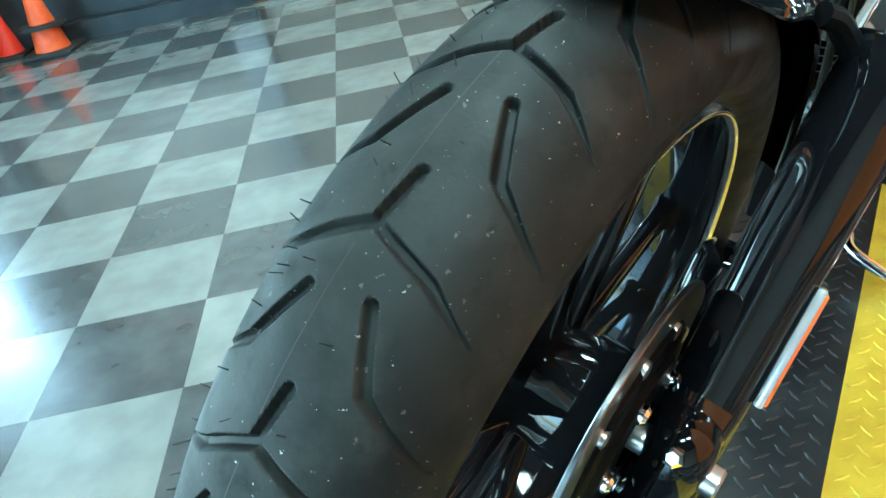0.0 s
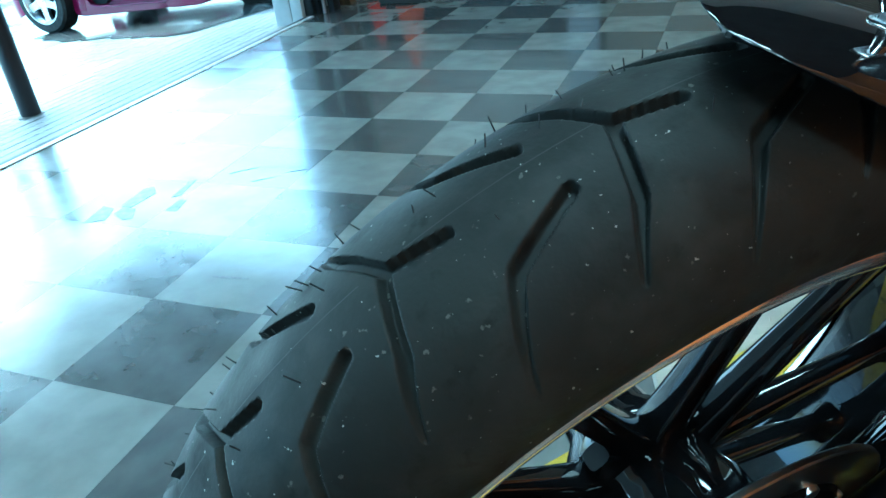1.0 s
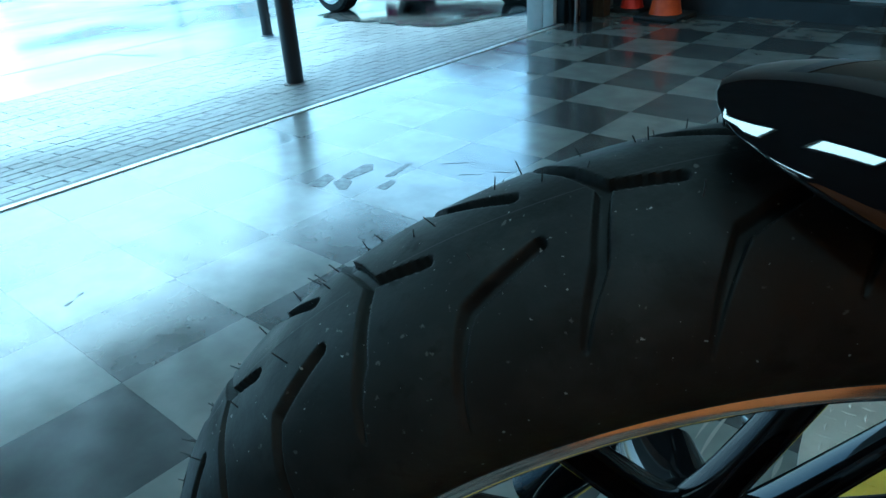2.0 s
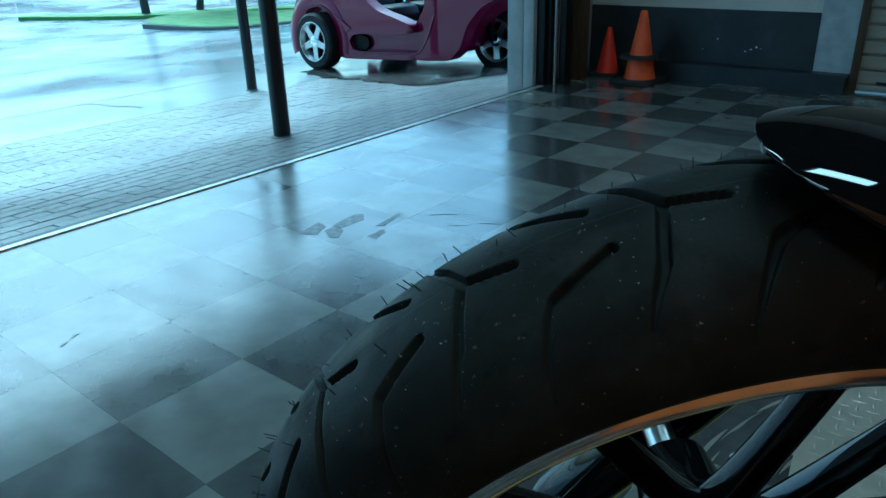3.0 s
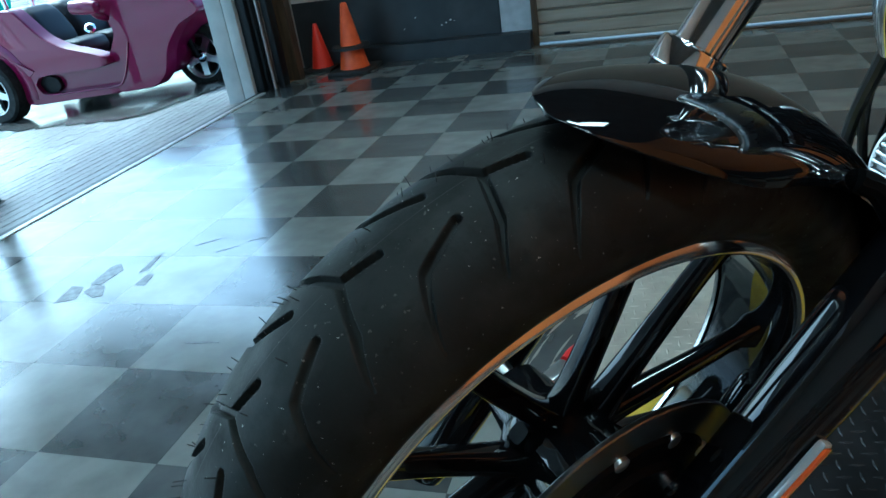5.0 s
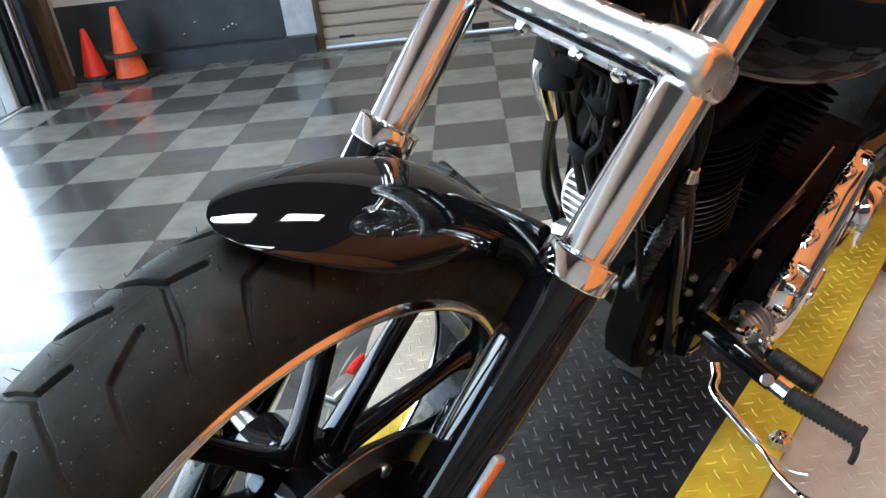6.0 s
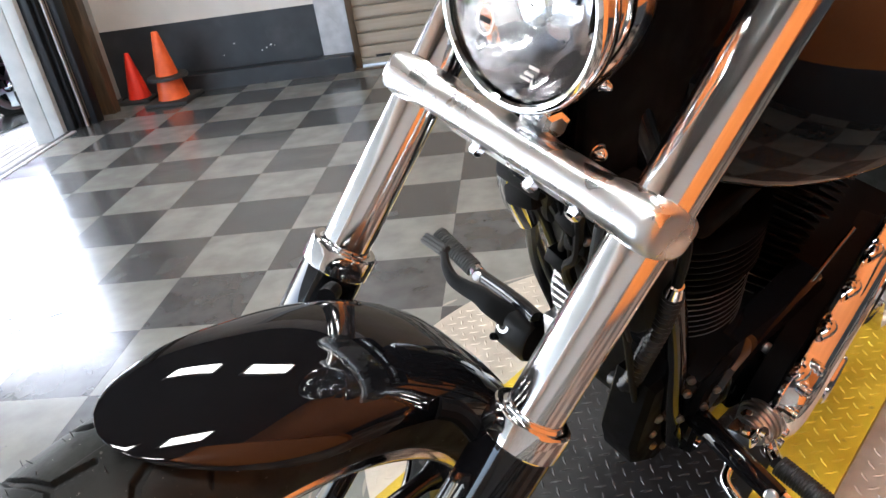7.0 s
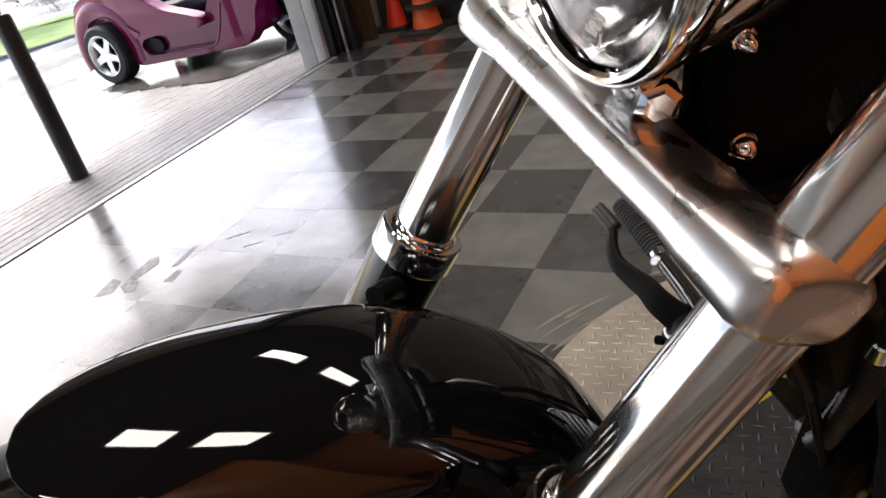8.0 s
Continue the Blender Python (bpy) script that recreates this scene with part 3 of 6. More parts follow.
far_house(-50, 62, 22, 9, 3.2, 60, "low red brick house with white windows across the road")


# ---- magenta trike on the drive ----
W1 = Vector((-4.46, 4.2, 0))
TRIKE_DIR = Vector((1.0, -0.03, 0)).normalized()
W2 = W1 + TRIKE_DIR * 1.85
W1.z, W2.z = ground_z(W1.x, W1.y), ground_z(W2.x, W2.y) - 0.04
fx = (W2 - W1).normalized()
fy = Vector((0, 0, 1)).cross(fx).normalized()
trike_m = Matrix.Translation(W1) @ Matrix((fx, fy, fx.cross(fy))).transposed().to_4x4() @ Matrix.Scale(0.87, 4)
trike = thing("trike", trike_m, "magenta pearl three-wheeled trike parked on the wet drive", "trike")


def rounded(points, steps=6):
    p = [Vector((a, 0, b)) for a, b in points]
    out = []
    n = len(p)
    for i in range(n):
        a, b, c = p[i - 1], p[i], p[(i + 1) % n]
        f1, f2 = b.lerp(a, 0.3), b.lerp(c, 0.3)
        for k in range(steps):
            t = k / (steps - 1)
            out.append(f1.lerp(b, t).lerp(b.lerp(f2, t), t))
    return out


def slab_body(bm, outline, y_list):
    """A body with a side outline, narrowed towards its edges in y: y_list of (y, inset)."""
    pts = rounded(outline)
    c = sum(pts, Vector()) / len(pts)
    rings = []
    for y, inset in y_list:
        rings.append([Vector((c.x + (p.x - c.x) * (1 - inset), y, c.z + (p.z - c.z) * (1 - inset))) for p in pts])
    return loft(bm, rings)


bm = BM()
slab_body(bm, [(-0.34, 0.34), (-0.46, 0.62), (-0.26, 0.9), (0.05, 0.97), (0.34, 1.06), (0.46, 0.6), (0.62, 0.45), (1.3, 0.43), (1.45, 0.5), (1.6, 0.7), (1.52, 0.95), (1.6, 1.12), (2.1, 1.15), (2.5, 0.98), (2.66, 0.78), (2.4, 0.70), (2.1, 0.5), (1.95, 0.22), (1.6, 0.17), (0.5, 0.17), (0.2, 0.24)],
          [(0.15, 0.02), (0.17, 0.0), (1.15, 0.0), (1.17, 0.02)])
body = part("body", bm, MAGENTA, trike, angle=50)
for y0, s in ((0.05, 1), (1.27, -1)):
    wide = [(y0, 0.022), (y0 + 0.008 * s, 0.008), (y0 + 0.025 * s, 0.0), (y0 + 0.15 * s, 0.0)]
    # quarter panel with the long side slot cut into its front edge
    bm = BM()
    slab_body(bm, [(-0.40, 0.42), (-0.47, 0.62), (-0.30, 0.88), (0.03, 0.97), (0.40, 1.07), (0.55, 1.05), (0.78, 0.765), (0.98, 0.65), (1.3, 0.56), (1.46, 0.505), (1.475, 0.41), (0.72, 0.405), (0.56, 0.39), (0.49, 0.32), (0.54, 0.235), (0.66, 0.21), (1.50, 0.21), (1.52, 0.145), (0.9, 0.135), (0.29, 0.12), (0.30, 0.3), (0.29, 0.48), (0.16, 0.66), (-0.02, 0.70), (-0.2, 0.66), (-0.33, 0.5)], wide)
    part("rear_quarter", bm, MAGENTA, body)
    bm = BM()
    slab_body(bm, [(1.49, 0.145), (1.48, 0.21), (1.60, 0.27), (1.70, 0.42), (1.80, 0.62), (1.76, 0.8), (1.56, 0.93), (1.48, 1.02), (1.72, 1.13), (2.1, 1.16), (2.5, 0.99), (2.68, 0.78), (2.4, 0.69), (2.2, 0.5), (2.1, 0.27), (1.95, 0.16)], [(y + 0.002 * s, k) for y, k in wide])
    part("front_cowl", bm, MAGENTA, body)
    # black duct at the closed end of the slot
    bm = BM()
    slab_body(bm, [(0.5, 0.24), (0.47, 0.32), (0.52, 0.385), (0.64, 0.392), (0.74, 0.36), (0.76, 0.28), (0.7, 0.225), (0.58, 0.22)], [(y0 + 0.055 * s, 0.04), (y0 + 0.06 * s, 0.0), (y0 + 0.14 * s, 0.0)])
    part("air_scoop", bm, PLASTIC, body, "black air duct in the side slot")
    # notch behind the fender, its face turned down
    a, b, c = Vector((0.30, y0 - 0.03 * s, 0.62)), Vector((0.55, y0 - 0.014 * s, 0.46)), Vector((0.36, y0 + 0.004 * s, 0.36))
    bm = BM()
    loft(bm, [[a, b, c], [Vector((p.x, y0 + 0.03 * s, p.z)) for p in (a, b, c)]])
    part("side_notch", bm, MAGENTA, body, smooth=False)
    # pale edge moulding under the slot
    bm = BM()
    hose(bm, [(0.52, y0, 0.24), (0.66, y0 - 0.004 * s, 0.213), (1.2, y0 - 0.004 * s, 0.213), (1.49, y0 - 0.002 * s, 0.216), (1.60, y0, 0.275), (1.70, y0, 0.42), (1.79, y0, 0.6)], 0.009, 8)
    part("edge_moulding", bm, MAGENTA, body)
for y0, s in ((0.05, 1), (1.27, -1)):
    bm = BM()
    rings = []
    for k in range(33):
        t = radians(-16 + 214 * k / 32)
        c, sn = math.cos(t), math.sin(t)
        fade = 1.0 - 0.35 * max(0.0, c)
        ring = []
        for r, d in ((0.37, 0.10), (0.372, 0.03), (0.378, 0.0), (0.40, -0.016), (0.44, -0.026), (0.49, -0.02), (0.535, -0.004), (0.56, 0.03)):
            r = 0.37 + (r - 0.37) * fade
            ring.append(Vector((c * r, y0 + s * d, 0.315 + sn * r * 1.02)))
        rings.append(ring)
    loft(bm, rings, False, False)
    part("rear_fender", bm, MAGENTA, trike, "rounded magenta fender over the rear wheel")
bm = BM()
slab_body(bm, [(0.45, 0.46), (0.6, 0.47), (1.0, 0.46), (1.42, 0.46), (1.42, 0.40), (0.6, 0.40)], [(0.185, 0.0), (1.13, 0.0)])
part("cockpit_floor", bm, SATIN, trike, "grey cockpit floor")
for y in (0.22, 0.70):
    bm = BM()
    slab_body(bm, [(0.42, 0.5), (0.30, 0.96), (0.36, 1.05), (0.50, 1.05), (0.60, 0.98), (0.74, 0.72), (0.70, 0.5)], [(y, 0.22), (y + 0.03, 0.06), (y + 0.07, 0.0), (y + 0.33, 0.0), (y + 0.37, 0.06), (y + 0.40, 0.22)])
    seat = part("seat", bm, LEATHER, trike, "black vinyl bucket seat", angle=60)
    bm = BM()
    slab_body(bm, [(0.66, 0.5), (0.68, 0.66), (0.84, 0.69), (1.06, 0.67), (1.10, 0.58), (1.06, 0.5)], [(y, 0.2), (y + 0.04, 0.0), (y + 0.36, 0.0), (y + 0.40, 0.2)])
    part("cushion", bm, LEATHER, seat, angle=60)
bm = BM()
lathe(bm, (0.90, 0.6, 0.735), (0.5, -0.6, 0.5), [(0.0, 0.036), (0.012, 0.056), (0.024, 0.036)], 24, False)
part("steering_hub", bm, CHROME, trike, "bright ring on the steering hub")
bm = BM()
lathe(bm, (1.38, -0.06, 0.985), (1, 0, -0.12), [(0, 0.03), (0.03, 0.06), (0.2, 0.066), (0.3, 0.05), (0.33, 0.02)], 24)
pod = part("mirror", bm, MAGENTA, trike, "magenta wing mirror")
bm = BM()
hose(bm, [(1.58, -0.05, 0.95), (1.61, -0.01, 0.88), (1.63, 0.08, 0.84)], 0.034, 12)
part("stalk", bm, MAGENTA, pod)
bm = BM()
hose(bm, [(0.42, 0.14, 1.0), (0.45, 0.14, 1.3), (0.45, 0.4, 1.42), (0.3, 0.6, 1.3), (0.27, 0.6, 1.0)], 0.022, 10)
part("roll_bar", bm, CHROME, trike)


def trike_wheel(x, y, side, R, wdt):
    tyre = BM()
    lathe(tyre, (x, y - wdt / 2, R), (0, 1, 0), [(0, R * 0.68), (0.002, R * 0.92), (wdt * 0.12, R), (wdt * 0.88, R), (wdt - 0.01, R * 0.92), (wdt, R * 0.68), (wdt * 0.6, R * 0.64), (wdt * 0.4, R * 0.64), (0, R * 0.68)], 40, False)
    wh = part("wheel", tyre, RUBBER, trike, "wheel with a bright five-spoke rim")
    rim = BM()
    o = -wdt / 2 * side
    lathe(rim, (x, y, R), (0, -side, 0), [(wdt * 0.46, R * 0.68), (wdt * 0.52, R * 0.705), (wdt * 0.53, R * 0.675), (wdt * 0.42, R * 0.64), (wdt * 0.36, R * 0.60), (wdt * 0.2, R * 0.57), (wdt * 0.1, R * 0.56)], 40, False)
    part("rim", rim, STEEL, wh, "bright alloy rim")
    drum = BM()
    lathe(drum, (x, y, R), (0, -side, 0), [(0.0, R * 0.6), (wdt * 0.1, R * 0.57), (wdt * 0.12, R * 0.1)], 40)
    part("brake_drum", drum, SATIN, wh)
    for k in range(5):
        sp = BM()
        a0 = 2 * math.pi * k / 5 + 0.3
        m = Matrix.Translation((x, y - side * wdt * 0.3, R)) @ Matrix.Rotation(a0, 4, "Y")
        rings = [[m @ Vector((R * u, v * 0.018, t * R * wq)) for v, t in ((-1, -1), (-1, 1), (1, 1), (1, -1))] for u, wq in ((0.08, 0.16), (0.3, 0.12), (0.48, 0.11), (0.61, 0.14))]
        loft(sp, rings)
        part("spoke", sp, STEEL, wh)
    hb = BM()
    lathe(hb, (x, y - side * wdt * 0.25, R), (0, -side, 0), [(0, R * 0.2), (0.03, R * 0.19), (0.045, R * 0.12)], 24)
    part("hub_cap", hb, CHROME, wh)


trike_wheel(0.0, 0.035, 1, 0.315, 0.21)
trike_wheel(0.0, 1.285, -1, 0.315, 0.21)
trike_wheel(2.13, 0.66, 1, 0.31, 0.15)
bm = BM()
hose(bm, [(2.13, 0.54, 0.31), (2.05, 0.54, 0.6), (1.95, 0.54, 0.85)], 0.03, 12)
part("fork_leg", bm, SATIN, trike)


# ---- traffic cones ----
def cone(x, y, h, r, mat, label, base=0.0, second=False):
    ob = thing("traffic_cone", pose(x, y, 0), label, "cone", "cones by the wall")
    bm = BM()
    s = r * 1.45
    box(bm, (-s, -s, 0.0), (s, s, 0.024), 0.008)
    part("base", bm, CONEBASE, ob, "black rubber base")
    bm = BM()
    lathe(bm, (0, 0, 0.024), (0, 0, 1), [(0, r), (0.012, r * 0.96), (h - 0.034, r * 0.22), (h - 0.026, r * 0.18), (h - 0.03, r * 0.1)], 36)
    part("body", bm, mat, ob)
    if second:
        z = 0.15
        k = 1 - z / h
        bm = BM()
        lathe(bm, (0, 0, z), (0, 0, 1), [(0, r * 1.28), (0.02, r * 1.25), (0.022, r * 0.7)], 36)
        part("collar", bm, CONEBASE, ob, "black ring half way up")
    return ob


cone(-1.03, 3.76, 0.315, 0.075, CONERED, "small bright red traffic cone on a black base")
cone(-0.745, 3.652, 0.44, 0.10, CONE, "faded orange traffic cone with a black ring half way up", second=True)

# ---- fluorescent fittings ----
def fitting(x, y):
    ob = thing("ceiling_light", pose(x, y, HIGH), "short white fluorescent ceiling fitting", "ceiling light", "ceiling lights")
    bm = BM()
    box(bm, (-0.33, -0.16, -0.07), (0.33, 0.16, -0.002), 0.008)
    part("frame", bm, WHITEWALL, ob)
    bm = BM()
    box(bm, (-0.29, -0.13, -0.085), (0.29, 0.13, -0.071), 0.004)
    part("diffuser", bm, TUBELIGHT, ob, "glowing white diffuser")


for x in (0.87, 1.87):
    for y in (-2.0, -0.25, 1.55):
        fitting(x, y)


# ---- tread plate platform under the motorcycle ----
LIFT = pose(0, 0, 0, 0, 0, 52.03)
TOP = 0.15
N_IN0, N_IN1, N_OUT0, N_OUT1 = 0.99, 1.39, 0.89, 1.49
platform = thing("motorcycle_platform", LIFT, "low black tread plate platform with yellow edges and bare round wings", "platform")


def lugs(bm, inside, x0, x1, y0, y1, z, pitch=0.0233, length=0.0225, width=0.0058, height=0.0016):
    n = int(max(x1 - x0, y1 - y0) / pitch * 1.5) + 2
    cx, cy = (x0 + x1) / 2, (y0 + y1) / 2
    c = math.cos(math.pi / 4)
    for i in range(-n, n + 1):
        for j in range(-n, n + 1):
            x, y = cx + (i - j) * c * pitch, cy + (i + j) * c * pitch
            if not inside(x, y):
                continue
            ang = math.pi / 4 if (i + j) % 2 else -math.pi / 4
            ca, sa = math.cos(ang), math.sin(ang)
            def at(u, v, w):
                return bm.verts.new((x + ca * u - sa * v, y + sa * u + ca * v, w))
            a, b, cc, d = at(-length / 2, 0, z), at(0, -width / 2, z), at(length / 2, 0, z), at(0, width / 2, z)
            e, f = at(-length / 4, 0, z + height), at(length / 4, 0, z + height)
            bm.faces.new((a, b, e))
            bm.faces.new((b, f, e))
            bm.faces.new((b, cc, f))
            bm.faces.new((cc, d, f))
            bm.faces.new((d, e, f))
            bm.faces.new((d, a, e))


D0, D1 = 0.02, 2.24
for name, lo, hi, mat, label in (("runway", N_IN0, N_IN1, BLACKPLATE, "black painted tread plate"),
                                 ("edge_strip", N_OUT0, N_IN0, YELLOW, "yellow painted tread plate edge"),
                                 ("edge_strip", N_IN1, N_OUT1, YELLOW, "yellow painted tread plate edge")):
    bm = BM()
    box(bm, (D0, -hi, TOP - 0.012), (D1, -lo, TOP))
    slab = part(name, bm, mat, platform, label, smooth=False)
    bm = BM()
    lugs(bm, lambda x, y: D0 + 0.1 < x < D1 - 0.03 and -hi + 0.008 < y < -lo - 0.008, D0, D1, -hi, -lo, TOP)
    tagged(part("tread_pattern", bm, mat, slab, smooth=False), kind="stuff")
bm = BM()
box(bm, (D0 + 0.02, -N_OUT1 + 0.015, 0.0), (D1, -N_OUT0 - 0.015, TOP - 0.012))
part("base_frame", bm, BLACKPLATE, platform, "black steel base frame", smooth=False)
WC, WR = (1.27, -1.17), 0.562
for lo, hi in ((-9, -N_OUT1 - 0.001), (-N_OUT0 + 0.001, 9)):
    pts = []
    for k in range(181):
        t = 2 * math.pi * k / 180
        x, y = WC[0] + WR * math.cos(t), WC[1] + WR * math.sin(t)
        if lo < y < hi:
            pts.append((x, y))
    if hi > 0:
        pts.sort(key=lambda p: math.atan2(p[1] - WC[1], p[0] - WC[0]))
        edge = N_OUT0 * -1 + 0.001
    else:
        pts.sort(key=lambda p: math.atan2(p[1] - WC[1], p[0] - WC[0]))
        edge = -N_OUT1 - 0.001
    half = math.sqrt(WR ** 2 - (edge - WC[1]) ** 2)
    pts = ([(WC[0] + half, edge)] + pts + [(WC[0] - half, edge)]) if hi > 0 else ([(WC[0] - half, edge)] + pts + [(WC[0] + half, edge)])
    bm = BM()
    prism(bm, pts, TOP - 0.03, TOP - 0.006)
    wing = part("round_wing", bm, ALUPLATE, platform, "bare metal tread plate wing", smooth=False)
    bm = BM()
    lugs(bm, lambda x, y: lo + 0.012 < y < hi - 0.012 and (x - WC[0]) ** 2 + (y - WC[1]) ** 2 < (WR - 0.015) ** 2, WC[0] - WR, WC[0] + WR, WC[1] - WR, WC[1] + WR, TOP - 0.006, height=0.0012)
    tagged(part("tread_pattern", bm, ALUPLATE, wing, smooth=False), kind="stuff")
bm = BM()
lathe(bm, (WC[0], WC[1], 0.0), (0, 0, 1), [(0, 0.44), (TOP - 0.031, 0.44)], 48)
part("turning_drum", bm, SATIN, platform)

# pliers with a red handle on the floor
tool = thing("pliers", pose(1.085, 0.403, 0.0, 0, 0, 62), "steel pliers with a red grip lying on the floor", "pliers")
bm = BM()
hose(bm, [(-0.01, 0.010, 0.012), (0.02, 0.016, 0.012), (0.055, 0.014, 0.012)], 0.010, 10)
part("grip", bm, REDGRIP, tool, "red plastic grip")
bm = BM()
hose(bm, [(-0.02, -0.012, 0.012), (0.02, -0.018, 0.012), (0.07, -0.016, 0.012)], 0.007, 10)
part("handle", bm, STEEL, tool)
bm = BM()
box(bm, (-0.1, -0.018, 0.003), (-0.015, 0.018, 0.02), 0.006)
part("jaw", bm, STEEL, tool)

# loose scrap of tread plate on the platform
bm = BM()
prism(bm, [(-0.03, -0.03), (0.03, -0.02), (0.022, 0.012), (0.0, 0.03), (-0.012, 0.012)], 0.0, 0.004)
scrap = solid("plate_offcut", bm, DISCSTEEL, "grey tread plate offcut lying on the platform", "plate")
scrap.matrix_world = LIFT @ pose(1.152, -1.195, TOP + 0.003, 0, 0, 10)
bm = BM()
lugs(bm, lambda x, y: -0.015 < x < 0.015 and -0.015 < y < 0.01, -0.04, 0.04, -0.04, 0.04, 0.004)
part("tread_pattern", bm, DISCSTEEL, scrap, smooth=False)

# ---- the motorcycle, leaning on its stand ----
LEFT = Vector((0.672, -0.683, -0.286)).normalized()
AHEAD = LEFT.cross(Vector((0, 0, 1))).normalized()
UPW = AHEAD.cross(LEFT)
RT = 0.336
AXLE = Vector((1.1965, -0.381, 0.4705)) - LEFT * 0.002
bike_m = Matrix.Translation(AXLE - UPW * RT) @ Matrix((AHEAD, LEFT, UPW)).transposed().to_4x4()
bike = thing("motorcycle", bike_m, "black and chrome cruiser motorcycle leaning on its side stand", "motorcycle")


def bpart(name, bm, mat, parent=None, label="", smooth=True, angle=35):
    """A part given about the front axle: ahead, left, up."""
    bmesh.ops.translate(bm, verts=bm.verts, vec=(0, 0, RT))
    return part(name, bm, mat, parent or bike, label, smooth, angle)


def around(phi, a, r):
    p = radians(phi)
    return Vector((r * math.sin(p), a, r * math.cos(p)))


# front tyre with its grooves
def tyre_r(a):
    x = min(abs(a) / 0.064, 1.0)
    return 0.280 + (RT - 0.280) * (1 - x ** 2.3) ** (1 / 1.9)


GROOVES = [
    [(-4.8, 0.001), (0.1, -0.004)],
    [(0.1, -0.004), (1.9, 0.030), (4.5, 0.052)],
    [(0.1, -0.004), (2.0, -0.021), (3.8, -0.034), (5.3, -0.05)],
    [(5.3, 0.015), (11.1, 0.030), (14.7, 0.059)],
    [(6.4, -0.016), (12.4, -0.033), (15.8, -0.058)],
]
PITCH, PHASE = 18.2, 15.7


SEGS = []
for g, line in enumerate(GROOVES):
    for k, ((p0, a0), (p1, a1)) in enumerate(zip(line, line[1:])):
        SEGS.append((p0 * 0.00586, a0, (p1 - p0) * 0.00586, a1 - a0, g > 0 and k == len(line) - 2))


def groove_depth(phi, a):
    """Depth of the tread grooves at an angle round the wheel and a place across it."""
    best = 0.0
    base = (phi - PHASE) % PITCH
    for p in (base * 0.00586, (base - PITCH) * 0.00586):
        for p0, a0, ux, uy, last in SEGS:
            vx, vy = p - p0, a - a0
            t = max(0.0, min(1.0, (vx * ux + vy * uy) / (ux * ux + uy * uy)))
            dx, dy = vx - t * ux, vy - t * uy
            if abs(dx) > 0.005 or abs(dy) > 0.005:
                continue
            wd = 0.0035 * (1 - (0.55 * t if last else 0.0))
            dist = math.hypot(dx, dy)
            if dist < wd:
                best = max(best, 0.0055 * (1 - (0.6 * t if last else 0.0)) * min(1.0, (wd - dist) / 0.0014))
    return best


bm = BM()
phis = []
p = -25.0
while p < 335.0:
    phis.append(p)
    p += 0.125 if p < 80 else 3.0
lat = []
for k in range(161):
    u = -1 + 2 * k / 160
    lat.append(0.0635 * math.sin(u * math.pi / 2 * 0.97) / math.sin(math.pi / 2 * 0.97) if abs(u) > 0.999 else 0.0635 * u * (1.12 - 0.12 * u * u))
rings = []
rows = []
for phi in phis:
    ring = []
    for a in lat:
        d = groove_depth(phi, a) if -22 < phi < 79 else 0.0
        ring.append(bm.verts.new(around(phi, a, tyre_r(a) - d)))
    side = [(0.0625, 0.272), (0.058, 0.263), (0.051, 0.256), (0.046, 0.252), (0.044, 0.243)]
    ring += [bm.verts.new(around(phi, a, r)) for a, r in side]
    ring = [bm.verts.new(around(phi, -a, r)) for a, r in side[::-1]] + ring
    rows.append(ring)
for r0, r1 in zip(rows, rows[1:] + rows[:1]):
    for k in range(len(r0) - 1):
        bm.faces.new((r0[k], r1[k], r1[k + 1], r0[k + 1]))
tyre = bpart("front_tyre", bm, RUBBER, label="worn black front tyre with bent grooves and rubber nibs", angle=60)

bm = BM()
for r0, r1 in zip(range(-20, 79), range(-19, 80)):
    quad = []
    for p_, a_ in ((r0, -0.0066), (r1, -0.0066), (r1, -0.0060), (r0, -0.0060)):
        if groove_depth(p_, a_) > 0:
            break
        quad.append(around(p_, a_, tyre_r(a_) + 0.0003))
    if len(quad) == 4 and groove_depth((r0 + r1) / 2, -0.006) == 0:
        bm.faces.new([bm.verts.new(q) for q in quad])
tagged(bpart("mould_line", bm, NIB, tyre, "thin mould line round the tread"), kind="stuff")

rnd = random.Random(4)
bm = BM()
for k in range(60):
    phi = 2 + k * 1.35 + rnd.uniform(-0.6, 0.6)
    for a in ((-0.034, -0.022) if k % 2 else (-0.05, 0.012 if k % 6 == 0 else -0.03)):
        if rnd.random() < 0.5 or groove_depth(phi, a) > 0:
            continue
        a += rnd.uniform(-0.003, 0.003)
        q = around(phi, a, tyre_r(a))
        nrm = around(phi, a * 0.9, 1.0).normalized()
        tip = q + nrm * rnd.uniform(0.003, 0.007) + Vector((rnd.uniform(-0.003, 0.003), -0.002, rnd.uniform(-0.002, 0.002)))
        rod(bm, q - nrm * 0.001, tip, 0.00042, 0.0003, 5)
tagged(bpart("moulding_fringe", bm, NIB, tyre, "thin moulding nibs"), kind="stuff")

